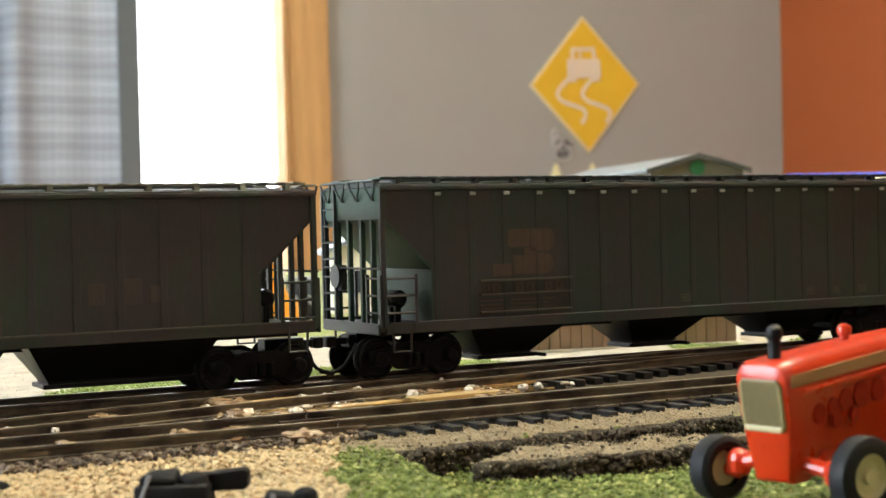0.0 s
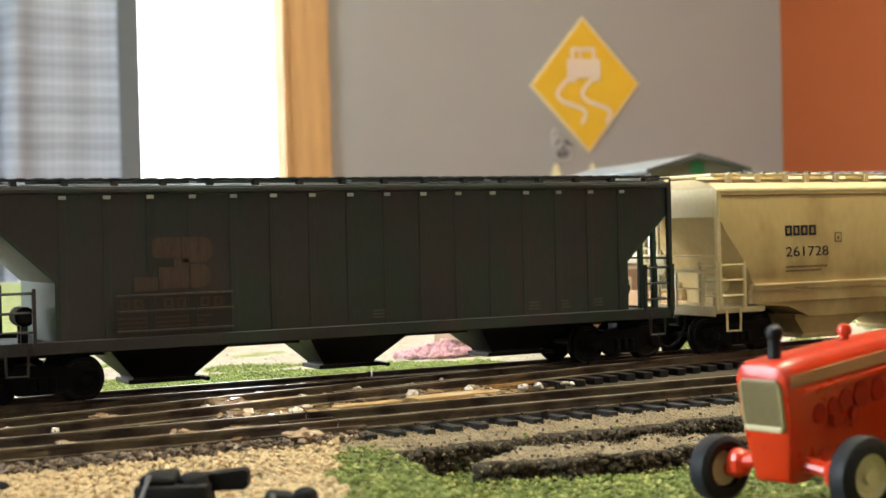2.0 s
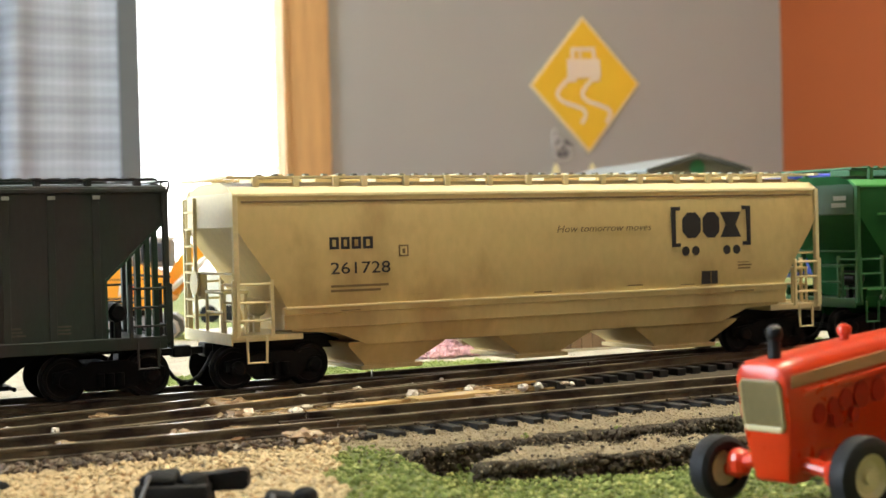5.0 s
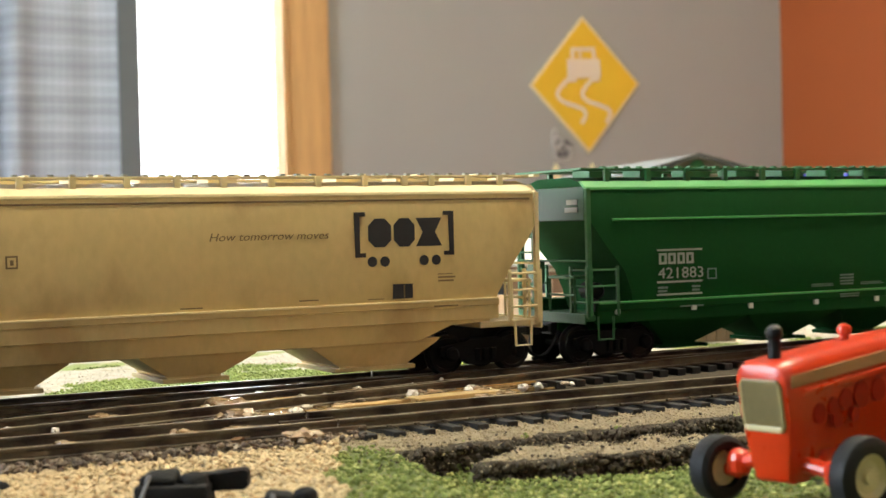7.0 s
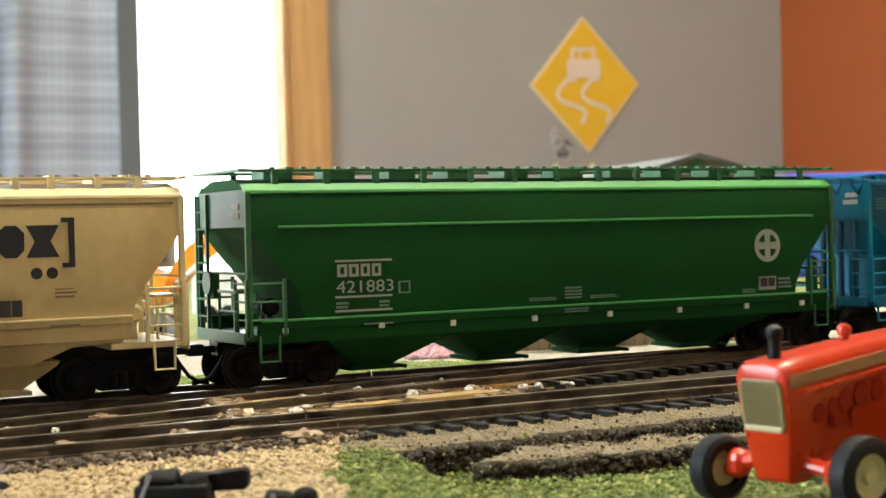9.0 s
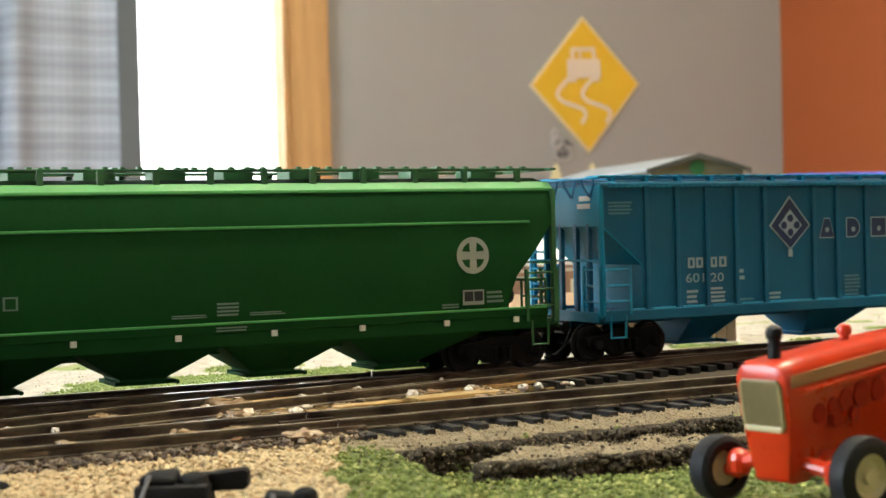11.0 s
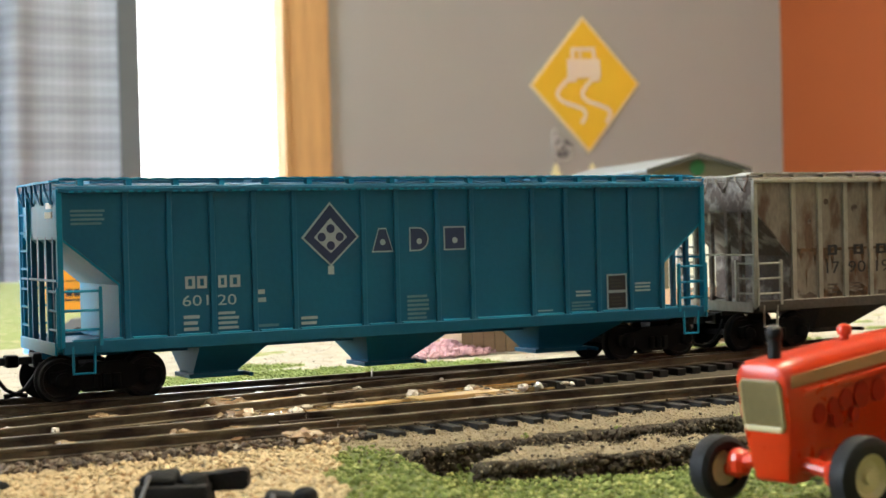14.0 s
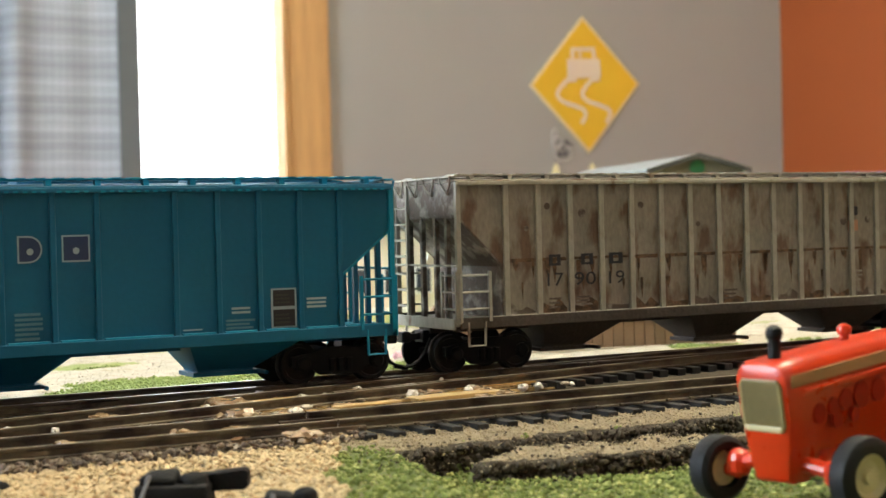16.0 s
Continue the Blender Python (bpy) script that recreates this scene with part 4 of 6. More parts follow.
def car_end(car, L, flip, body_m, bright_m, top=50.0, floor=13.0, cut=18.0, rungs=(17.5, 22.0, 26.5), tank=True, marks=None, posts=True):
    e = (lambda d: L - d) if flip else (lambda d: d)
    def bx(bm, a, b, *r):
        return box(bm, min(e(a), e(b)), max(e(a), e(b)), *r)
    bm = nb()
    bx(bm, -0.8, cut + 2, -17.4, 17.4, floor - 1.2, floor + 0.4, 0.2)
    bx(bm, -1.4, -0.8, -17.9, 17.9, floor - 2.0, floor + 1.0, 0.2)
    part("end_platform", bm, bright_m, car)
    for sy in (-1, 1):
        bm = bx(nb(), -0.5, 0.9, min(sy * 17.3, sy * 18.6), max(sy * 17.3, sy * 18.6), floor - 0.5, top, 0.15)
        part("corner_post", bm, bright_m, car)
        ladder(car, "side_ladder", (e(0.3), sy * 18.6), (e(9.3), sy * 18.6), rungs, floor, rungs[-1] + 1.0, 0.42, bright_m)
        ladder(car, "end_ladder", (e(-0.6), sy * 18.2), (e(-0.6), sy * 10.0), [*rungs, *([31.5, 36, 40.5, 45] if sy > 0 else [])], floor, rungs[-1] + 1.0 if sy < 0 else top, 0.42, bright_m)
        bm = tube(nb(), [(e(2.6), sy * 18.5, floor), (e(2.7), sy * 18.5, floor - 6.4), (e(7.6), sy * 18.5, floor - 6.4), (e(7.8), sy * 18.5, floor)], 0.4, 5)
        part("step_stirrup", bm, bright_m, car)
    for y in (-11.0, -4.5, 3.5, 11.0) if posts else ():
        part("end_post", bx(nb(), 0.2, 1.5, y - 0.7, y + 0.7, floor, top - 7, 0.1), M_TEAL if body_m is M_TEAL_LIT else body_m, car)
    if not posts:
        # crossover step and railing of the smooth cars
        bm = nb()
        bx(bm, -1.2, 5.5, -12.5, 1.5, floor + 10.6, floor + 11.4, 0.15)
        for y in (-12.0, 1.0):
            tube(bm, [(e(-0.8), y, floor), (e(-0.8), y, floor + 11.0)], 0.42, 5)
        tube(bm, [(e(-0.8), -12.0, floor + 6.0), (e(-0.8), 1.0, floor + 6.0)], 0.36, 5)
        tube(bm, [(e(4.8), -12.0, floor), (e(4.8), -12.0, floor + 11.0)], 0.42, 5)
        part("crossover_step", bm, bright_m, car)
    if marks is not None:
        for k, w in ((0, 5.4), (1, 6.4)):
            part("end_marking", bx(nb(), -0.42, -0.2, -13.5, -13.5 + w, top - 4.4 - 2.2 * k, top - 3.0 - 2.2 * k), marks, car)
    part("grab_rail", tube(nb(), [(e(-0.6), -18.2, rungs[-1] + 2.6), (e(-0.6), 18.2, rungs[-1] + 2.6)], 0.33, 5), bright_m, car)
    # brake gear on the platform
    bm = nb()
    if not tank:
        coupling(car, e)
        return
    lathe(bm, (e(9.5), -9, floor + 6.8), (0, 1, 0), [(0, 1.6), (0.7, 2.4), (7, 2.4), (7.7, 1.6)], 14)
    bx(bm, 8.6, 10.2, -7.8, -6.6, floor + 0.3, floor + 5.0)
    bx(bm, 8.6, 10.2, -4.6, -3.4, floor + 0.3, floor + 5.0)
    part("air_tank", bm, body_m if body_m is M_TAN_L else M_BLACK, car, smooth=True)
    if not flip:
        bm = lathe(nb(), (e(0.2), 9, floor + 13), (-1, 0, 0), [(0, 0.6), (1.2, 0.6), (1.2, 3.2), (1.7, 3.2), (1.7, 0.5)], 16)
        part("brake_wheel", bm, bright_m, car)
        part("brake_housing", bx(nb(), -0.4, 1.6, 7, 11, floor + 9, floor + 16, 0.4), bright_m, car)
    coupling(car, e)


def hopper_bays(car, bays, z_top, material, gates_m, w=11.0, foot=5.5):
    for t0, t1, b0, b1, zb in bays:
        bm = nb()
        rings = []
        for z, x0, x1, y in ((z_top, t0, t1, w + 5), (z_top - 1.2, t0 + 0.6, t1 - 0.6, w + 4), (zb + 1.2, b0, b1, foot), (zb + 0.2, b0 + 0.2, b1 - 0.2, foot)):
            rings.append([(x0, -y, z), (x1, -y, z), (x1, y, z), (x0, y, z)])
        loft(bm, rings)
        bay = part("hopper_bay", bm, material, car)
        bm = nb()
        box(bm, b0 - 1.2, b1 + 2.0, -foot - 0.4, foot + 0.4, zb - 0.4, zb + 0.7, 0.15)
        lathe(bm, (b1 + 1.6, -10.5, zb + 0.2), (0, 1, 0), [(0, 0.55), (21, 0.55)], 8)
        part("outlet_gate", bm, gates_m, bay)


def roof(car, L, z_eave, z_peak, z_walk, material, walk_m, n, posts_out=15.5, walk_edge=15.6, hatch=True):
    bm = nb()
    prism(bm, [(-18.3, z_eave), (18.3, z_eave), (18.3, z_eave + 0.5), (8, z_peak), (-8, z_peak), (-18.3, z_eave + 0.5)], "x", -0.4, L + 0.4, 0.12)
    part("roof", bm, material, car)
    if hatch:
        bm = nb()
        for i in range(4):
            x0 = 10 + i * (L - 20) / 4
            box(bm, x0 + 1, x0 + (L - 20) / 4 - 1, -5.5, 5.5, z_peak, z_peak + 1.0, 0.25)
        part("roof_hatch", bm, material, car)
    for sy in (-1, 1):
        bm = nb()
        y0, y1 = sorted((sy * walk_edge, sy * (walk_edge - 6.0)))
        box(bm, 1.0, L - 1.0, y0, y1, z_walk - 0.5, z_walk, 0.1)
        for k in range(int(L / 4.5)):
            x = 2 + k * 4.5
            box(bm, x, x + 2.4, y0 - 0.15, y1 + 0.15, z_walk, z_walk + 0.18)
        wk = part("running_board", bm, walk_m, car)
        for i in range(n):
            x = 6 + i * (L - 12) / (n - 1)
            ys = sorted((sy * posts_out, sy * (posts_out - 1.0)))
            part("roof_bracket", box(nb(), x - 0.7, x + 0.7, ys[0] - 0.6, ys[1] + 0.6, z_eave + 0.3, z_walk - 0.5), walk_m, wk)
    for ex, d in ((0, -1), (L, 1)):
        part("end_running_board", box(nb(), min(ex + d * 1.6, ex - d * 0.9), max(ex + d * 1.6, ex - d * 0.9), -16.5, 16.5, z_walk - 1.0, z_walk - 0.5, 0.1), walk_m, car)


def ribbed_hopper(name, label, u0, L, eave, floor, cut, ribs, mats, bays, rib_w=0.9, rib_d=0.75, walk_m=None, z_walk=None, zc=29.0, zt=39.6, sill_m=None, tank=True, marks=None):
    body_m, rib_m, end_m, det_m, under_m = mats
    car = thing(name, pose(u0, YA / 1000, 0), label, "freight car", "train")
    CARS.append((car, u0))
    bm = nb()
    prism(bm, [(0.2, eave), (L - 0.2, eave), (L - 0.2, zt + 3.2), (L - cut, zc), (L - cut, floor), (cut, floor), (cut, zc), (0.2, zt + 3.2)], "y", -17.7, 17.7)
    part("body", bm, body_m, car)
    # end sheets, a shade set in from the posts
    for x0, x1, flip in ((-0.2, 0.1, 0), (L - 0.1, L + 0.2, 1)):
        # On the dark green and teal cars end_m has the window light painted in.
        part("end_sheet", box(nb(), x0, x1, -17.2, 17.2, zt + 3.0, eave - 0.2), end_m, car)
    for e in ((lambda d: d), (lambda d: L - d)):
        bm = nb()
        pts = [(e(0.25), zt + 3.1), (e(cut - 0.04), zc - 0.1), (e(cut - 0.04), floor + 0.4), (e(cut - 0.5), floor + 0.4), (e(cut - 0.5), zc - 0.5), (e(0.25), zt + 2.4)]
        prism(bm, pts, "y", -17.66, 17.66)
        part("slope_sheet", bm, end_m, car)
    first = None
    for x in ribs:
        m = pose(x / 1000, -0.0177, 0)
        if first is None:
            first = part("rib", box(nb(), -rib_w, rib_w, -rib_d, 0.1, floor + 0.3, eave - 0.6, min(0.3, rib_d * 0.6)), rib_m, car, m=m)
        else:
            share(first, m, car)
        share(first, pose(x / 1000, 0.0177 + rib_d / 1000 - 0.0001, 0), car)
    for sy in (-1, 1):
        y0, y1 = sorted((sy * 17.6, sy * 18.75))
        part("side_sill", box(nb(), 0.5, L - 0.5, y0, y1, floor - 2.4, floor + 0.6, 0.2), sill_m or body_m, car)
        part("top_chord", box(nb(), 0, L, y0, y1, eave - 0.9, eave + 0.25, 0.2), rib_m, car)
    part("centre_sill", box(nb(), -1, L + 1, -3.2, 3.2, floor - 4.2, floor - 0.4), under_m, car)
    roof(car, L, eave + 0.1, eave + 1.6, z_walk or eave + 2.6, body_m, walk_m or det_m, 16)
    hopper_bays(car, bays, floor + 0.2, under_m, under_m)
    for flip in (0, 1):
        car_end(car, L, flip, end_m, det_m, eave, floor - 0.6, cut, tank=tank, marks=marks)
        # curved braces under the end running board
        e = (lambda d: L - d) if flip else (lambda d: d)
        for y in (-14.0, -4.5, 5.0, 14.0):
            for d in (-3.2, 3.2):
                bm = tube(nb(), [(e(-1.4), y + d, eave + 1.6), (e(-1.2), y + d * 0.8, eave - 0.4), (e(-0.8), y + d * 0.2, eave - 2.6), (e(-0.4), y + d * 0.12, eave - 3.4)], 0.34, 5)
                part("end_brace", bm, M_TEAL if body_m is M_TEAL else body_m, car)
    truck(car, 12.0)
    truck(car, L - 13.0)
    return car


BAYS3 = [(26, 61, 36, 52, 3.0), (78, 111, 87, 102, 3.4), (128, 163, 138, 154, 3.6)]
GREEN_RIBS = [16.4 + 10.5 * i for i in range(16)]


def dark_green_car():
    L = 190.8
    car = ribbed_hopper("hopper_car", "dark green ribbed covered hopper car with faded brown emblem", 0.1692, L, 50.3, 14.4, 15.0, GREEN_RIBS, (M_DKGREEN, M_DKGREEN, M_DKGREEN_LIT, M_DKGREEN, M_BLACK), BAYS3, rib_d=0.13, walk_m=M_DKGREEN)
    for x in GREEN_RIBS:
        part("rib_cap", box(nb(), x - 0.9, x + 0.9, -18.95, -18.7, 47.9, 48.8, 0.1), M_PALE, car)
    y = -18.0
    def lobe(x0, x1, z0, z1, r0, r1):
        pts = []
        for cx, cz, r, a0 in ((x1 - r1, z0 + r1, r1, -90), (x1 - r1, z1 - r1, r1, 0), (x0 + r0, z1 - r0, r0, 90), (x0 + r0, z0 + r0, r0, 180)):
            pts += [(cx + r * math.cos(radians(a0 + q * 18)), cz + r * math.sin(radians(a0 + q * 18))) for q in range(6)]
        return prism(nb(), pts, "y", y + 0.12, y + 0.33)
    for args in ((37.8, 45.0, 33.6, 38.6, 1.6, 0.4), (45.2, 53.2, 32.4, 38.6, 0.8, 2.9), (39.5, 47.0, 26.3, 31.4, 0.5, 0.4), (47.2, 52.4, 26.2, 32.0, 0.4, 2.5), (33.2, 39.0, 25.9, 29.2, 0.4, 0.4), (43.2, 47.2, 31.5, 33.4, 0.4, 0.4)):
        part("faded_emblem", lobe(*args), M_FADED, car)
    for z, w in ((24.7, 29), (20.9, 29), (16.2, 29)):
        part("faded_rule", box(nb(), 28.8, 28.8 + w, -18.8, -17.6, z, z + 0.45), M_FADED2, car)
    blocks("faded_mark", [(29.8, 32.2), (33.0, 35.4), (40.4, 42.8), (43.6, 46.0), (49.6, 52.0), (53.0, 55.4)], 21.6, 24.0, -17.75, M_FADED, car)
    bars("faded_line", 29, 57, 17.0, 20.3, 3, -17.75, M_FADED, car, 0.6, 4)
    for x in (96, 142, 152, 163):
        bars("faded_line", x, x + 5, 16.5, 19.0, 3, -17.75, M_FADED2, car, 0.5, int(x))
    return car


def dark_brown_car():
    L = 190.8
    u0 = 0.1503 - L / 1000
    car = ribbed_hopper("hopper_car", "dark brown weathered ribbed covered hopper car", u0, L, 49.0, 16.2, 15.0, [x - 1.5 for x in GREEN_RIBS], (M_DKBROWN, M_DKBROWN, M_DKGREEN, M_DKGREEN, M_BLACK), [(26, 61, 36, 52, 3.0), (74, 116, 80, 110, 3.2), (118, 168, 126, 162, 3.2)], rib_d=0.12, walk_m=M_WALKW)
    for x0, x1, z0, z1 in ((133, 137, 23, 28), (139.5, 146, 22.8, 29), (148, 152, 23, 27), (110, 113, 17, 22)):
        part("faded_emblem", box(nb(), x0, x1, -17.76, -17.6, z0, z1, 0.05), M_FADED3, car)
    part("sill_line", box(nb(), 1, L - 1, -18.85, -18.7, 16.4, 16.8), M_FADED2, car)
    return car


def teal_car():
    L = 187.2
    ribs = [15.8, 26.6, 37.4, 48.2, 59.0, 78.1, 87.6, 99.6, 110.0, 129.0, 139.8, 150.5, 161.4, 172.4]
    bays = [(34.5, 56, 36, 48, 3.4), (79, 108, 84.5, 97.5, 3.4), (132, 166, 138, 153, 3.6)]
    car = ribbed_hopper("hopper_car", "teal blue ribbed covered hopper car with navy diamond emblem", 0.7874, L, 50.4, 14.2, 14.5, ribs, (M_TEAL, M_TEAL, M_TEAL_LIT, M_TEAL_LIT, M_TEAL), bays, rib_w=0.75, zt=36.4, zc=28.0, tank=False, marks=M_WHITE)
    y = -17.8
    ends = [1.5, *ribs, L - 1.5]
    for a, b in zip(ends, ends[1:]):
        # Lips and rivet strips use the lit teal, as painted edge highlights.
        part("panel_lip", box(nb(), a + 1.2, b - 1.2, -18.6, -17.6, 14.6, 15.2, 0.12), M_TEAL_LIT, car)
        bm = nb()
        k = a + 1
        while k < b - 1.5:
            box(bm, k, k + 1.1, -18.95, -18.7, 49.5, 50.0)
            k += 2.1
        part("rivet_strip", bm, M_TEAL_LIT, car)
    def dia(h, w, a, b, low=0.0):
        return prism(nb(), [(69.0 - w, 37.6), (69.0, 37.6 - h * 0.82), (69.0 + w, 37.6), (69.0, 37.6 + h)], "y", a, b, 0.05)
    part("emblem_border", dia(9.0, 8.0, y - 0.1, y + 0.15), M_PALE_T, car)
    part("emblem", dia(8.3, 7.3, y - 0.18, y + 0.1), M_NAVY, car)
    part("emblem_field", dia(4.9, 4.6, y - 0.25, y + 0.1), M_PALE_T, car)
    for dx, dz in ((0, 2.3), (0, -2.0), (2.5, 0.2), (-2.5, 0.2)):
        part("emblem_dot", disc(nb(), 69 + dx, 37.5 + dz, 1.15, y - 0.32, y, 12), M_NAVY, car)
    part("emblem_stem", box(nb(), 68.2, 69.8, y - 0.1, y + 0.1, 28.2, 30.4), M_PALE_T, car)
    for kind, a, b in (("wedge", 81.0, 86.4), ("round", 91.9, 96.8), ("block", 102.1, 107.9)):
        part("large_mark_border", prism(nb(), plain_mark(kind, a - 0.4, b + 0.4, 33.4, 39.7), "y", y - 0.05, y + 0.05), M_PALE_T, car)
        part("large_mark", prism(nb(), plain_mark(kind, a, b, 33.8, 39.3), "y", y - 0.13, y), M_NAVY, car)
        part("large_mark_dot", disc(nb(), (a + b) / 2, 36.0, 0.8, y - 0.18, y, 12), M_PALE_T, car)
    blocks("small_mark", [(30.4, 32.9), (33.4, 35.9), (38.8, 41.0), (41.8, 44.5)], 26.0, 29.0, y, M_PALE_T, car)
    text_part("car_number", "601", 29.6, 36.2, 21.8, 24.4, y, M_PALE_T, car)
    text_part("car_number", "20", 38.6, 43.4, 21.7, 24.3, y, M_PALE_T, car)
    for x0, x1, z0, z1, n in ((29.8, 34, 15.8, 20.2, 3), (38.6, 44.3, 15.8, 20.6, 4), (49, 56, 15.8, 17.0, 1), (60.5, 65.5, 15.8, 18.4, 2), (90.5, 97.5, 15.6, 22.4, 6), (48.6, 51.5, 22, 26, 2), (141.5, 149.5, 15.6, 18.4, 3), (143, 148, 19.4, 21.4, 2), (163, 169, 20, 23, 3), (3, 12, 42, 46, 4), (130.5, 136, 15.8, 16.4, 1)):
        bars("small_line", x0, x1, z0, z1, n, y, M_PALE_F if x1 - x0 > 6 else M_PALE_T, car, 0.45, int(x0))
    part("stencil_frame", box(nb(), 153.4, 160.2, y - 0.05, y + 0.1, 15.3, 25.2), M_PALE_T, car)
    for z0, z1 in ((15.7, 19.9), (20.7, 24.8)):
        part("stencil_box", box(nb(), 153.9, 159.7, y - 0.1, y, z0, z1), M_INK, car)
        bars("stencil_line", 154.4, 159.0, z0 + 0.7, z1 - 0.6, 3, y - 0.12, M_TRIMD, car, 0.5, 9)
    part("roof_sticker", box(nb(), L - 12, L - 5, -8, -2, 53.0, 53.5, 0.2), M_DECAL_Y, car)
    return car


def weathered_car():
    L = 190.0
    ribs = [15.0 + 10.36 * i for i in range(17)]
    car = ribbed_hopper("hopper_car", "weathered grey ribbed covered hopper car with rust patches", 0.994, L, 51.4, 14.6, 14.0, ribs, (M_RUSTY, M_RUSTY_R, M_RUSTY_D, M_RUSTY_R, M_SILL_D), [(28, 60, 34, 48, 4.0), (78, 112, 88, 102, 3.8), (128, 164, 139, 154, 3.8)], z_walk=53.6, sill_m=M_SILL_D, tank=False)
    for a, b in zip([1.0, *ribs], [*ribs, L - 1.0]):
        part("panel_lip", box(nb(), a + 0.9, b - 0.9, -18.7, -17.6, 14.7, 15.3, 0.12), M_RUSTY_R, car)
    y = -17.85
    rnd = random.Random(8)
    for i, x in enumerate(ribs[:-1]):
        a, b = x + 1.3, x + 9.0
        part("rust_line", box(nb(), a, b, y + 0.03, y + 0.2, 29.6 + rnd.uniform(-0.2, 0.2), 30.5), M_RUST, car)
        for k in range(3):
            w = rnd.uniform(0.5, 1.8)
            px = rnd.uniform(a, b - w)
            top = rnd.choice([29.6, 29.6, 29.6, 24.0])
            h = rnd.uniform(2, 9)
            bm = nb()
            pts = [(px, top), (px + w, top), (px + w * 0.9, top - h * 0.5), (px + w * 0.55, top - h), (px + w * 0.35, top - h * 0.7), (px + w * 0.1, top - h * 0.4)]
            prism(bm, [p for p in pts if True], "y", y + 0.06, y + 0.2)
            part("rust_streak", bm, M_RUST, car)
        if rnd.random() < 0.6:
            part("rust_spot", disc(nb(), rnd.uniform(a + 1.5, b - 1.5), rnd.uniform(38, 45), rnd.uniform(0.6, 1.4), y + 0.06, y + 0.2, 9), M_RUSTY_D, car)
        part("rust_foot", prism(nb(), [(a, 14.9), (b, 14.9), (b, 16 + rnd.uniform(0, 2)), (a + 5, 16.5 + rnd.uniform(0, 3)), (a + 3, 16 + rnd.uniform(0, 1)), (a, 16 + rnd.uniform(0, 3))], "y", y + 0.08, y + 0.2), M_RUST if i % 3 else M_RUSTY_D, car)
    blocks("reporting_mark", [(28.7, 32.4), (39.2, 43.2), (48.6, 53.2)], 28.2, 31.3, y - 0.05, M_INK, car)
    for w, x0, x1 in (("17", 28.0, 33.2), ("90", 36.8, 44.0), ("19", 48.4, 53.6)):
        text_part("car_number", w, x0, x1, 22.6, 26.2, y - 0.12, M_INK, car)
    for x0, x1, z0, z1 in ((28.5, 33, 16.5, 20), (37.5, 43, 17, 20), (89, 94, 16.5, 20), (139, 144, 20, 24)):
        bars("small_line", x0, x1, z0, z1, 3, y - 0.03, M_RUSTY_D, car, 0.5, int(x0))
    part("stencil_frame", box(nb(), 138.2, 142.0, y - 0.05, y + 0.1, 40.2, 43.0, 0.2), M_INK, car)
    part("pink_patch", box(nb(), 138.2, 142.2, y - 0.03, y + 0.1, 35.5, 38.8, 0.1), mat("faded_pink_patch", (0.42, 0.20, 0.12), 0.7, vary=0.2, scale=200), car)
    return car


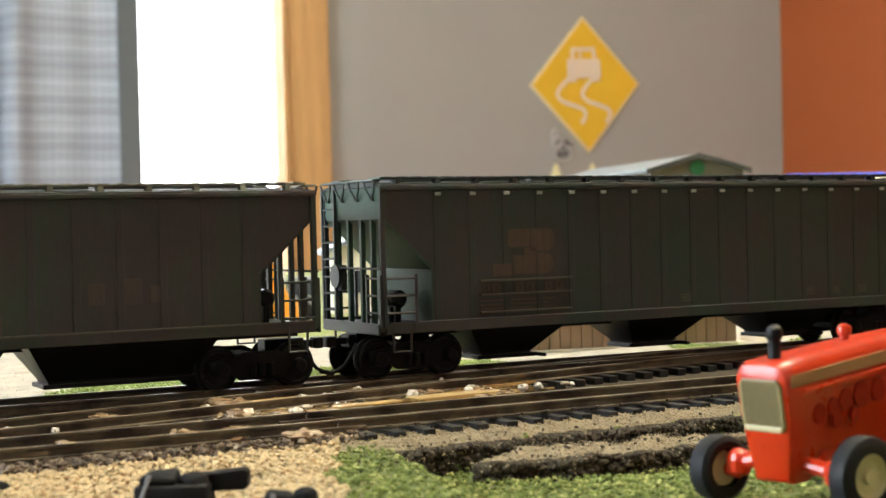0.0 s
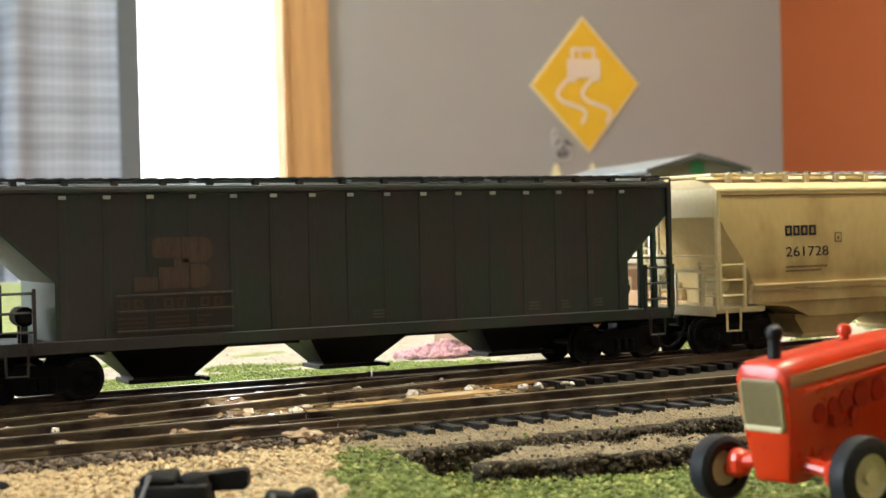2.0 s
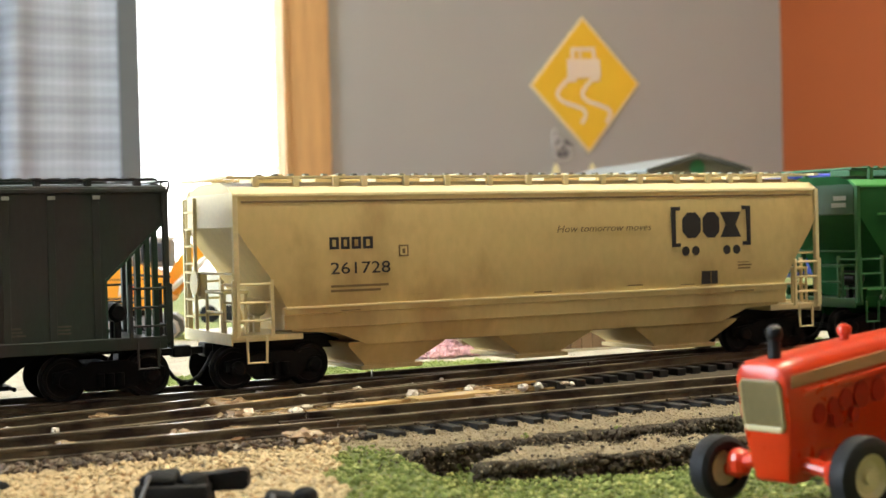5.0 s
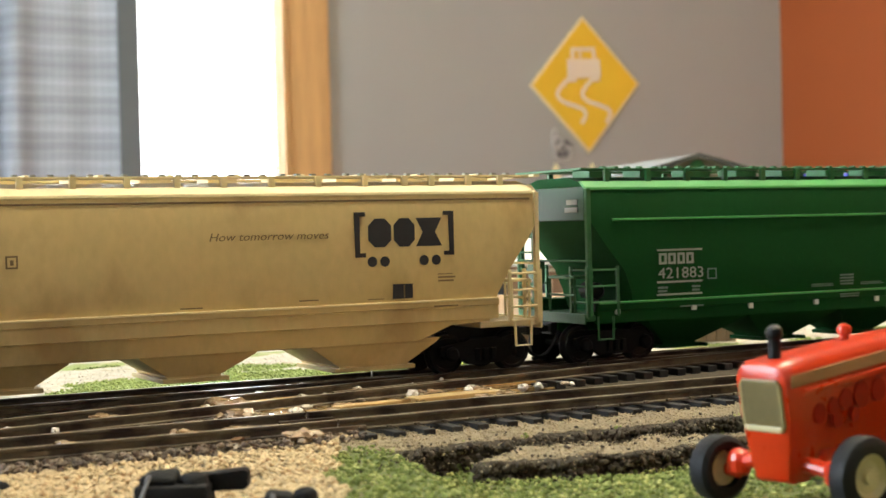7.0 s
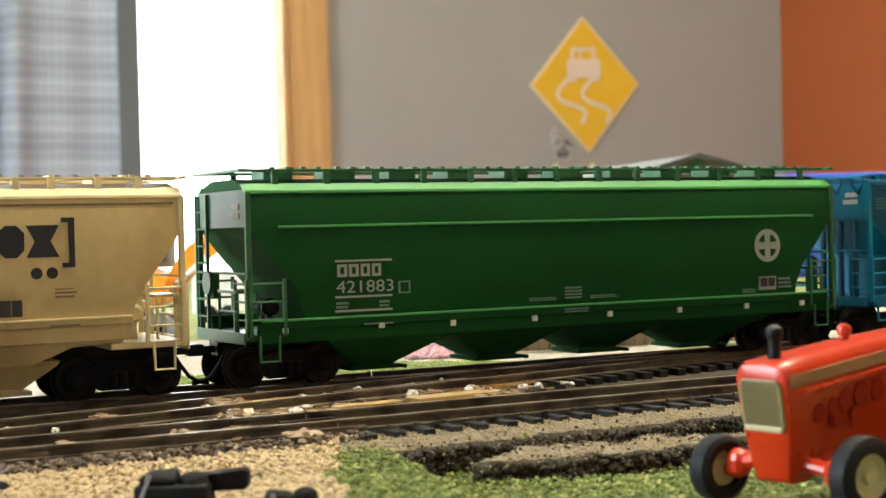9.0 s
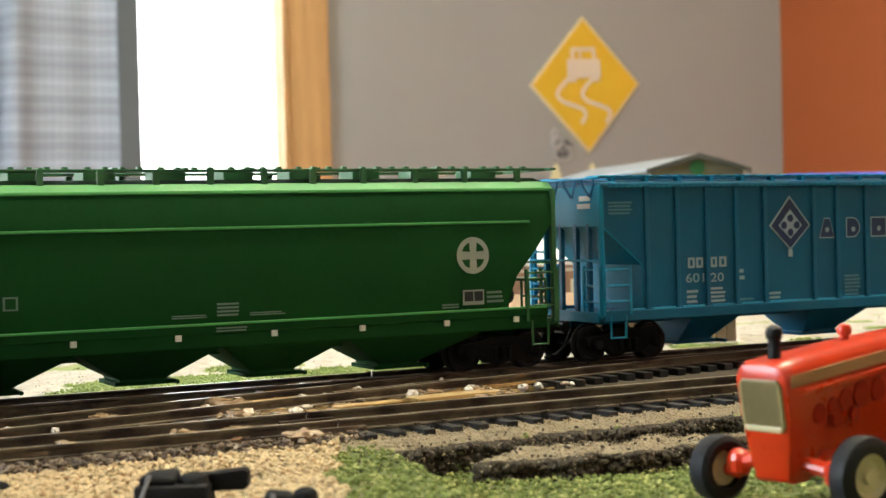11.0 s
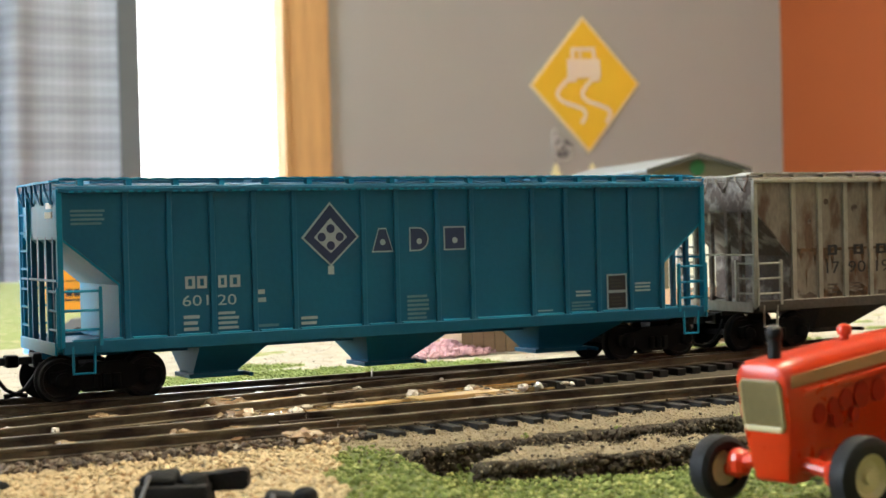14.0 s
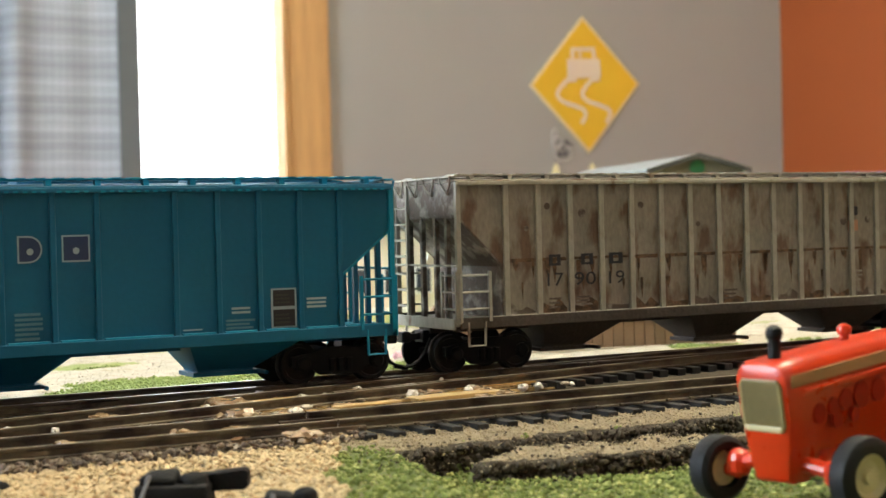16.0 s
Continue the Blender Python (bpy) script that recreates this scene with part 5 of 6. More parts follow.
def smooth_hopper(name, label, u0, L, prof, mats, bays, eave, z_walk, sill, ends, brackets, crease=None):
    """A hopper car with smooth bowed sides: prof is the side's (y, z) from the eave down."""
    body_m, det_m, end_m, under_m = mats
    lip_m = det_m if body_m is M_TAN else M_GREEN_LIT
    car = thing(name, pose(u0, YA / 1000, 0), label, "freight car", "train")
    CARS.append((car, u0))
    def low(x):
        d = min(x, L - x)
        pts = ends
        for (x0, z0), (x1, z1) in zip(pts, pts[1:]):
            if d <= x1:
                return z0 + (z1 - z0) * (d - x0) / (x1 - x0)
        return pts[-1][1]
    def half(z):
        for (y0, z0), (y1, z1) in zip(prof, prof[1:]):
            if z1 <= z <= z0:
                return y0 + (y1 - y0) * (z0 - z) / max(z0 - z1, 1e-6)
        return prof[-1][0]
    xs = sorted({0.3, L - 0.3, *[p[0] for p in ends[1:]], *[L - p[0] for p in ends[1:]], *[(a[0] + b[0]) / 2 for a, b in zip(ends, ends[1:])], *[L - (a[0] + b[0]) / 2 for a, b in zip(ends, ends[1:])], L / 2})
    rings = []
    n = 12
    for x in xs:
        zb = low(x)
        zs = [eave - (eave - zb) * k / n for k in range(n + 1)]
        side = [(half(z), z) for z in zs]
        pts = [(x, -a, z) for a, z in side] + [(x, a, z) for a, z in side[::-1]]
        rings.append(pts)
    bm = loft(nb(), rings)
    part("body", bm, body_m, car, smooth=True)
    for sy in (-1, 1):
        y0, y1 = sorted((sy * 17.0, sy * 18.7))
        a, b = sill[3], L - sill[3]
        bm = nb()
        box(bm, a, b, y0, y1, sill[1], sill[0], 0.25)
        box(bm, a, b, *sorted((sy * 16.2, sy * 18.2)), sill[2], sill[1] + 0.1, 0.2)
        part("side_sill", bm, body_m, car)
        part("sill_lip", box(nb(), a + 0.4, b - 0.4, *sorted((sy * 17.4, sy * 18.95)), sill[0] - 0.35, sill[0] + 0.2, 0.1), lip_m, car)
        if crease:
            part("side_crease", box(nb(), crease[0], L - crease[0], *sorted((sy * (half(crease[1]) - 0.4), sy * (half(crease[1]) + 0.38))), crease[1] - 0.35, crease[1] + 0.35, 0.15), lip_m, car)
        # The green car's eave strip has the light from above in its colour.
        bm = nb()
        prism(bm, [(sy * prof[0][0], eave - 0.6), (sy * (prof[0][0] + 0.35), eave - 0.3), (sy * (prof[0][0] + 0.2), eave + 0.3), (sy * 15.2, eave + 2.1), (sy * 14.2, eave + 2.1)], "x", -0.2, L + 0.2)
        part("eave_strip", bm, det_m if body_m is M_TAN else M_GREEN_LIT, car)
    bm = nb()
    prism(bm, [(-15.2, eave), (15.2, eave), (15.2, eave + 1.6), (8, eave + 3.4), (-8, eave + 3.4), (-15.2, eave + 1.6)], "x", 0, L, 0.2)
    part("roof", bm, body_m, car)
    for sy in (-1, 1):
        y0, y1 = sorted((sy * 14.6, sy * 8.0))
        bm = nb()
        box(bm, 0.2, L - 0.2, y0, y1, z_walk - 0.6, z_walk, 0.1)
        wk = part("running_board", bm, det_m, car)
        first = None
        for x in brackets:
            m = pose(x / 1000, sy * 0.0148, 0)
            first = share(first, m, wk) if first else part("roof_bracket", box(nb(), -0.75, 0.75, -0.7, 0.5, eave + 1.3, z_walk - 0.2), det_m, wk, m=m)
    for i in range(10):
        x = 14 + i * (L - 28) / 9
        bm = nb()
        box(bm, x - 4.0, x + 4.0, -4.5, 4.5, eave + 3.3, z_walk + 0.4, 0.3)
        box(bm, x + 3.0, x + 4.4, -5.5, 5.5, z_walk + 0.2, z_walk + 0.8, 0.15)
        hat = part("roof_hatch", bm, det_m, car)
        for k in range(4):
            hx = x - 6 + k * 4.2
            part("hatch_latch", box(nb(), hx, hx + 1.3, -14.4, -12.6, z_walk - 0.1, z_walk + 0.55, 0.15), M_WALKW if body_m is M_TAN else det_m, hat)
    for d in (-1.6, L - 0.2):
        part("end_running_board", box(nb(), d, d + 1.8, -17.6, 17.6, z_walk - 0.7, z_walk, 0.1), det_m, car)
    part("centre_sill", box(nb(), -1, L + 1, -3.2, 3.2, 8.6, 12.4), under_m, car)
    for x0, x1 in ((-0.2, 0.5), (L - 0.5, L + 0.2)):
        part("end_sheet", box(nb(), x0, x1, -16.8, 16.8, ends[0][1] - 0.5, eave + 0.6, 0.2), end_m, car)
    hopper_bays(car, bays, sill[2] + (-4.2 if body_m is M_TAN else 0.4), body_m, body_m, 11.0, 12.5 if body_m is M_TAN else 7.0)
    for flip in (0, 1):
        car_end(car, L, flip, end_m, det_m, eave, 13.4, 16.0, posts=False, marks=None if body_m is M_TAN else M_PALE)
    truck(car, 12.4)
    truck(car, L - 14.0)
    return car


def tan_car():
    L = 187.6
    prof = [(17.6, 48.6), (17.9, 46.6), (18.35, 42), (18.6, 36), (18.65, 30), (18.5, 25), (18.2, 21), (17.5, 17), (17.0, 12), (16.2, 9.0)]
    br = [7, 18, 29, 37, 49.2, 61.5, 74.6, 87, 99.0, 111.6, 124.3, 137.5, 149, 157, 168.2, 178]
    car = smooth_hopper("hopper_car", "tan covered hopper car with smooth bowed sides and black markings", 0.3773, L, prof, (M_TAN, M_TAN_L, M_TAN_L, M_BLACK), [(31, 60, 37, 52, 3.2), (76, 107, 84, 98, 3.2), (121, 158, 130, 150, 2.8)], 48.6, 53.4, (20.2, 18.3, 14.6, 12.6), [(0, 41), (3, 36), (9, 28), (13.5, 20), (15, 14.0), (27, 13.4), (36, 9.8)], br)
    part("side_seam", box(nb(), 2, L - 2, -18.05, -17.5, 46.6, 47.1, 0.1), M_TANINK, car)
    y = -18.72
    blocks("reporting_mark", [(25.2, 27.8), (28.4, 30.8), (31.4, 34.0), (34.6, 37.4)], 34.5, 37.6, y + 0.02, M_INK, car)
    text_part("car_number", "261728", 25.4, 42.2, 28.2, 31.2, y, M_INK, car)
    part("stencil_frame", box(nb(), 44.8, 47.6, y - 0.02, y + 0.3, 32.2, 35.2), M_TANINK, car)
    part("stencil_box", box(nb(), 45.2, 47.2, y - 0.05, y + 0.2, 32.6, 34.8), M_TAN, car)
    part("stencil_mark", box(nb(), 45.8, 46.6, y - 0.08, y + 0.2, 33.0, 34.2), M_TANINK, car)
    text_part("slogan", "How tomorrow moves", 93.6, 125.4, 37.3, 39.2, y + 0.03, M_TANINK, car, lean=0.25)
    for x, d in ((132.6, 1), (161.4, -1)):
        bm = nb()
        box(bm, min(x, x + d * 1.4), max(x, x + d * 1.4), y - 0.05, y + 0.4, 32.2, 43.8)
        for z in (32.2, 42.7):
            box(bm, min(x, x + d * 3.0), max(x, x + d * 3.0), y - 0.07, y + 0.4, z, z + 1.1)
        part("emblem_bracket", bm, M_INK, car)
    for kind, a, b in (("octagon", 136.4, 143.0), ("octagon", 143.7, 149.8), ("waist", 150.2, 157.8)):
        part("emblem_mark", prism(nb(), plain_mark(kind, a, b, 34.7, 42.1), "y", y, y + 0.1), M_INK, car)
    for x in (137.4, 141.0, 152.4, 156.0):
        part("emblem_dot", disc(nb(), x, 31.0, 1.35, y - 0.06, y + 0.3, 16), M_INK, car)
    part("stencil_box", box(nb(), 143.2, 149.0, y + 0.25, y + 0.8, 21.2, 25.0), M_INK, car)
    part("stencil_divider", box(nb(), 146.3, 146.7, y + 0.2, y + 0.5, 21.4, 24.8), M_TANINK, car)
    for x0, x1, z0, z1, n, dy in ((25.4, 42, 23.6, 26.0, 2, 0.2), (49, 53, 22.2, 23.8, 2, 0.5), (117, 123.5, 21.6, 24.4, 4, 0.5), (136, 141.4, 21.2, 22.8, 2, 0.6), (156.5, 161.8, 25.2, 28.0, 3, 0.2), (86, 92, 21.0, 22.4, 2, 0.6), (155, 163, 18.6, 19.2, 1, 0.0), (28, 35, 18.8, 19.2, 1, 0.0)):
        bars("small_line", x0, x1, z0, z1, n, y + dy, M_TANINK, car, 0.5, int(x0))
    return car


def green_car():
    L = 190.2
    prof = [(17.4, 49.4), (18.3, 44), (18.5, 40.6), (18.6, 34), (18.5, 28), (18.2, 22), (17.8, 17), (17.2, 12), (16.6, 9)]
    br = [8.8, 23.1, 37.1, 51.1, 65.4, 79.0, 92.8, 106.9, 120.1, 134.3, 149.3, 164.2, 180.8]
    car = smooth_hopper("hopper_car", "glossy green covered hopper car with smooth sides", 0.5816, L, prof, (M_GREEN, M_GREEN_D, M_GREEN_E, M_GREEN), [(22, 58, 33, 45, 2.6), (59, 94, 71, 83, 2.8), (95, 128, 105, 117, 2.8), (129, 168, 141, 153, 2.4)], 49.4, 55.2, (17.2, 14.8, 11.4, 2.6), [(0, 41), (6, 33), (12, 26), (14.5, 20), (15.5, 13.0), (27, 12.6), (33, 11.6)], br, crease=(8.0, 40.5))
    y = -18.7
    for z in (31.2, 22.0, 18.4):
        part("marking_rule", box(nb(), 23.2, 39.3, y - 0.05 + (31.2 - z) * 0.03, y + 0.7, z, z + 0.55), M_PALE, car)
    blocks("reporting_mark", [(23.8, 26.6), (27.1, 29.8), (30.4, 33.0), (33.6, 36.2)], 27.4, 30.6, y + 0.1, M_PALE, car)
    text_part("car_number", "421883", 23.5, 39.7, 23.3, 26.4, y + 0.2, M_PALE, car)
    for a, b in ((23.4, 27.4), (35.6, 39.0)):
        bars("small_line", a, b, 19.4, 21.4, 2, y + 0.35, M_PALE2, car, 0.4, 3)
    part("stencil_frame", box(nb(), 41.2, 44.6, y + 0.2, y + 0.6, 22.6, 25.8), M_PALE2, car)
    part("stencil_box", box(nb(), 41.7, 44.1, y + 0.16, y + 0.4, 23.0, 25.4), M_GREEN, car)
    part("herald_disc", disc(nb(), 164.3, 31.8, 4.9, y - 0.05, y + 0.5, 40), M_PALE, car)
    for k in range(4):
        a0 = k * math.pi / 2
        pts = [(1.0, 1.0)] + [(3.6 * math.cos(a), 3.6 * math.sin(a)) for a in (0.32, 0.6, 0.9, 1.25)]
        pts = [(164.3 + px * math.cos(a0) - pz * math.sin(a0), 31.8 + px * math.sin(a0) + pz * math.cos(a0)) for px, pz in pts]
        part("herald_segment", prism(nb(), pts, "y", y - 0.1, y + 0.3), M_GREEN, car)
    part("stencil_frame", box(nb(), 161.2, 167.6, y + 0.3, y + 0.9, 18.6, 22.6), M_PALE, car)
    for a, b in ((161.6, 164.3), (164.6, 167.2)):
        part("stencil_box", box(nb(), a, b, y + 0.25, y + 0.6, 19.6, 22.2), M_INK, car)
    for x0, x1, z0, z1, n, dy in ((168.5, 174, 19, 22.6, 3, 0.4), (155, 160.5, 18, 19.4, 2, 0.6), (92.5, 98.8, 19.0, 22.6, 4, 0.4), (81, 91, 18.8, 19.8, 2, 0.5), (101, 111.5, 18.8, 19.8, 2, 0.5), (92, 101, 15.2, 16.6, 2, 0.0), (31, 42, 14.9, 15.7, 1, 0.0)):
        bars("small_line", x0, x1, z0, z1, n, y + dy, M_PALE2, car, 0.45, int(x0))
    for x in (9.2, 36.0, 57.0, 82.4, 107.2, 131.4, 156.0, 177.4):
        part("reflector", box(nb(), x - 0.75, x + 0.75, -18.85, -18.0, 13.4 if x > 50 else 13.9, 14.9 if x > 50 else 15.2), M_WHITE, car)
    return car


dark_brown_car()
dark_green_car()
tan_car()
green_car()
teal_car()
weathered_car()


# ---- the toy tractor in front, 1:64 ----
def tractor():
    t = thing("toy_tractor", pose(0.1524, 0.1814, -0.0068, 0, 0, 14), "shiny red toy tractor standing on the green turf", "toy tractor")
    # local: x runs from the nose (0) back along the hood, y across, z up; mm
    # the nose leans back towards its foot
    def lean(x, z):
        return x + 0.17 * max(0.0, 22.0 - z) * max(0.0, 1 - x / 9)
    bm = nb()
    rings = []
    for x, w, zt, zb in ((0.0, 3.9, 22.4, 5.8), (0.35, 4.6, 23.4, 5.2), (1.6, 5.0, 24.1, 4.8), (8, 4.9, 24.6, 4.8), (10, 4.8, 24.8, 8.0), (26, 4.7, 26.0, 10.0), (42, 4.6, 26.8, 11.5)):
        ring_pts = [(-w * 0.66, zb), (-w * 0.80, zb + 4.0), (-w * 0.98, zt - 8), (-w, zt - 2.2), (-w + 0.5, zt - 0.9), (-w + 1.6, zt - 0.15), (0, zt), (w - 1.6, zt - 0.15), (w - 0.5, zt - 0.9), (w, zt - 2.2), (w * 0.98, zt - 8), (w * 0.80, zb + 4.0), (w * 0.66, zb)]
        rings.append([(lean(x, z), y, z) for y, z in ring_pts])
    part("hood", loft(bm, rings), M_RED, t, smooth=True)
    def nose(name, bm, material, label=""):
        bmesh.ops.transform(bm, matrix=Matrix(((1, 0, -0.17, 0.17 * 22.0), (0, 1, 0, 0), (0, 0, 1, 0), (0, 0, 0, 1))), verts=bm.verts)
        return part(name, bm, material, t, label)
    nose("grille_frame", prism(nb(), [(-3.5, 13.3), (3.5, 13.3), (3.9, 13.9), (3.9, 20.4), (3.3, 21.3), (-3.3, 21.3), (-3.9, 20.4), (-3.9, 13.9)], "x", -0.5, 0.3, 0.25), M_GRILLE_F, "olive grille frame")
    # The frame's lower edge is cream as a painted highlight.
    nose("grille_lip", box(nb(), -0.75, 0.1, -3.5, 3.5, 13.0, 14.0, 0.3), M_GRILLE, "lower grille lip with its highlight painted cream")
    nose("grille_panel", box(nb(), -0.53, -0.3, -3.3, 3.3, 14.1, 20.8, 0.1), M_GRILLE_D)
    for i in range(11):
        gy = -3.05 + i * 0.61
        nose("grille_bar", box(nb(), -0.68, -0.5, gy - 0.12, gy + 0.12, 14.0, 20.9), M_GRILLE_B)
    for sy in (-1, 1):
        part("side_stripe", prism(nb(), [(1.4, 22.0), (40, 25.0), (40, 23.0), (1.4, 20.0)], "y", *sorted((sy * 4.1, sy * 5.1)), 0.1), M_STRIPE, t, "tan stripe along the hood")
        part("hood_ridge", prism(nb(), [(4.5, 19.6), (40, 22.4), (40, 21.3), (4.5, 18.7)], "y", *sorted((sy * 4.4, sy * 5.35)), 0.15), M_RED, t)
        bm = nb()
        for x, z, r in ((9, 15.4, 1.7), (13, 16.2, 1.5), (16.5, 17.0, 1.8), (21, 17.4, 2.2), (26, 17.8, 2.0), (14, 14.0, 1.4), (19, 14.4, 1.2)):
            disc(bm, x, z, r, *sorted((sy * 4.5, sy * 4.96)), 14)
        part("side_marking", bm, M_DKRED, t, "dark red casting marks")
    # engine, frame and axle
    bm = nb()
    box(bm, 9.5, 40, -3.0, 3.0, 5.0, 10.5, 0.6)
    box(bm, 11, 22, -3.9, 3.9, 6.6, 9.6, 1.2)
    part("engine_block", bm, M_RED, t)
    bm = nb()
    tube(bm, [(6.6, -10.0, 6.6), (6.4, -5, 7.6), (6.2, 0, 7.8), (6.4, 5, 7.6), (6.6, 10.0, 6.6)], 1.25, 10)
    for y in (-9.4, 9.0):
        lathe(bm, (6.6, y, 4.6), (0, 0, 1), [(0, 1.2), (0.7, 1.9), (2.6, 2.1), (3.8, 1.7), (4.4, 0.7)], 14)
        lathe(bm, (6.6, y, 5.6), (0, 1 if y > 0 else -1, 0), [(0, 1.5), (2.2, 1.3)], 12)
    part("front_axle", bm, M_RED, t)
    for x, y, r, w in ((9.4, -12.2, 6.3, 3.9), (6.4, 12.8, 5.5, 4.0), (50, -13.0, 12.0, 7.0), (50, 13.0, 12.0, 7.0)):
        sy = 1 if y > 0 else -1
        hub = part("wheel", lathe(nb(), (0, 0, 0), (0, sy, 0), [(-w * 0.3, r * 0.5), (w * 0.34, r * 0.56), (w * 0.40, r * 0.60), (w * 0.42, r * 0.54), (w * 0.2, r * 0.42), (w * 0.2, r * 0.2), (w * 0.42, r * 0.18), (w * 0.42, 0.1)], 24), M_GRILLE, t, "cream wheel hub", smooth=True, m=pose(x / 1000, y / 1000, r / 1000, 0, 0, -10 if x < 20 else 0))
        bm = lathe(nb(), (0, 0, 0), (0, sy, 0), [(-w / 2 + 0.2, r * 0.58), (-w / 2, r * 0.82), (-w / 2 + 0.5, r * 0.97), (-w * 0.2, r), (w * 0.2, r), (w / 2 - 0.5, r * 0.97), (w / 2, r * 0.82), (w / 2 - 0.2, r * 0.58), (-w / 2 + 0.2, r * 0.58)], 32, False)
        part("tyre", bm, M_TYRE, hub, "black rubber tyre", smooth=True)
    # stack, cap, steering wheel, seat
    part("exhaust_pipe", lathe(nb(), (4.2, 0.0, 23.6), (0, 0, 1), [(0, 1.05), (3.6, 1.05), (3.8, 1.25), (4.6, 1.4), (5.4, 1.2), (5.9, 0.5)], 14), M_BLACK, t, "black exhaust stack", smooth=True)
    part("breather_cap", lathe(nb(), (24.4, 0.4, 25.5), (0, 0, 1), [(0, 0.75), (1.0, 0.75), (1.3, 1.15), (2.1, 1.25), (2.7, 0.95), (3.0, 0.3)], 14), M_RED, t, smooth=True)
    bm = nb()
    tube(bm, [(41, 0, 26), (44, 0, 29.6)], 0.5, 6)
    tube(bm, [(44 + 2.0 * math.cos(a), 3.6 * math.sin(a), 29.8 - 1.6 * math.cos(a)) for a in np.linspace(0, 2 * math.pi, 17)], 0.5, 6)
    part("steering_wheel", bm, M_BLACK, t)
    part("rear_body", box(nb(), 41, 58, -6.5, 6.5, 6.5, 16.5, 1.2), M_RED, t)
    part("seat", box(nb(), 51, 57, -4, 4, 16.6, 18.2, 0.6), M_BLACK, t)
    return t


tractor()


# ---- small black track parts lying on the ballast ----
def black_piece(x, y, z, rz, k, arm=True):
    t = thing("switch_lever", pose(x, y, z, 0, 0, rz), "small black plastic switch lever lying on tan ballast", "switch lever", "black track parts")
    bm = nb()
    box(bm, -5.6 * k, 5.6 * k, -4.2 * k, 4.2 * k, 0, 4.8 * k, 0.7)
    box(bm, -4.8 * k, 0.6 * k, -3.6 * k, 3.4 * k, 4.4 * k, 6.2 * k, 0.8)
    for v in bm.verts:
        v.co *= 1 + 0.05 * noise.noise(v.co * 0.5 + Vector((x * 500, 0, 0)))
    part("housing", bm, M_PLASTIC, t, smooth=True)
    part("pivot", lathe(nb(), (3.0 * k, -0.6, 3.6 * k), (-0.1, 0, 1), [(0, 2.5 * k), (1.8, 2.4 * k), (2.4, 1.9 * k), (2.7, 0.8)], 14), M_PLASTIC, t, smooth=True)
    # Thin grey tube added for a pale diagonal streak on the housing.
    part("pin", tube(nb(), [(-4.6 * k, -4.3 * k, 2.4 * k), (-3.2 * k, -3.4 * k, 6.4 * k)], 0.4, 6), M_GREY, t, "thin grey tube marking a pale streak")
    if arm:
        bm = nb()
        loft(bm, [[(xx, 0.2, z0), (xx, 4.0, z0), (xx, 4.0, z1), (xx, 0.2, z1)] for xx, z0, z1 in ((1.0 * k, 2.8, 5.6), (6.0 * k, 3.2, 5.9), (10.6 * k, 3.3, 6.4), (11.2 * k, 3.7, 6.0))])
        part("arm", bm, M_PLASTIC, t)


black_piece(0.0728, 0.2262, -0.0044, -27, 1.02)
black_piece(0.0893, 0.2192, -0.0068, -20, 0.82, False)
black_piece(0.0520, 0.2665, -0.0085, -30, 0.8, False)


# ---- the model buildings and toys behind the track ----
def low_shed():
    t = thing("low_shed", pose(0.247, 0.4485, -0.0046, 0, 0, -12), "long low brown shed with vertical board siding", "shed")
    L, D2, H = 104.0, 34.0, 11.5
    part("wall", box(nb(), 0, L, 0.6, D2, 0, H, 0.1), M_BROWNWALL, t)
    first = None
    w = 4.0
    for i in range(int(L / w)):
        m = pose((i * w + w / 2) / 1000, 0, 0)
        first = share(first, m, t) if first else part("siding_board", box(nb(), -w / 2 + 0.13, w / 2 - 0.13, 0, 0.7, 0, H, 0.08), M_BROWNWALL, t, m=m)
    part("roof", prism(nb(), [(-3, H), (D2 / 2, H + 7), (D2 + 3, H), (D2 + 3, H + 1.2), (D2 / 2, H + 8.2), (-3, H + 1.2)], "x", -2, L + 2, 0.1), M_BROWNWALL, t)
    part("foundation", box(nb(), -2, L + 3, -1.6, D2 + 2, -0.6, 0.7, 0.1), M_CREAMW, t)
    for i in range(7):
        x = 16 + i * 13
        part("rafter_end", box(nb(), x, x + 1.2, -2.4, 0, H - 1.6, H - 0.1), M_TRIMD, t)


def white_roof_barn():
    t = thing("barn", pose(0.319, 0.572, -0.0055, 0, 0, -12), "pinkish-brown model barn with a white metal roof", "barn")
    W, D2, H = 84.0, 46.0, 30.0
    part("wall", prism(nb(), [(0, 0), (D2, 0), (D2, H), (D2 / 2, H + 22), (0, H)], "x", 0, W), M_PINKWALL, t)
    for y0, y1 in ((-5, D2 / 2), (D2 + 5, D2 / 2)):
        part("roof_panel", prism(nb(), [(y0, H - 2.6), (y1, H + 23.0), (y1, H + 25.0), (y0, H - 0.6)], "x", -5, W + 5), M_ROOFW, t)
    part("roof_emblem", prism(nb(), [(-2, 0), (-2, 5), (3, 8), (6, 5), (5, 0)], "y", -0.3, 0.3), M_DOORG, t, "green painted emblem", m=pose(0.022, 0.004, 0.0385, -45, 0, 0))
    for x in (8, 28, 48, 66):
        w = part("window", box(nb(), x, x + 11, -0.8, 0.4, 8, 21), M_CREAMW, t)
        part("pane", box(nb(), x + 1.2, x + 9.8, -1.2, -0.7, 9.2, 19.8), M_GLASS, w)
    part("batten", box(nb(), -1, W + 1, -0.7, 0.2, 24.5, 26), M_CREAMW, t)


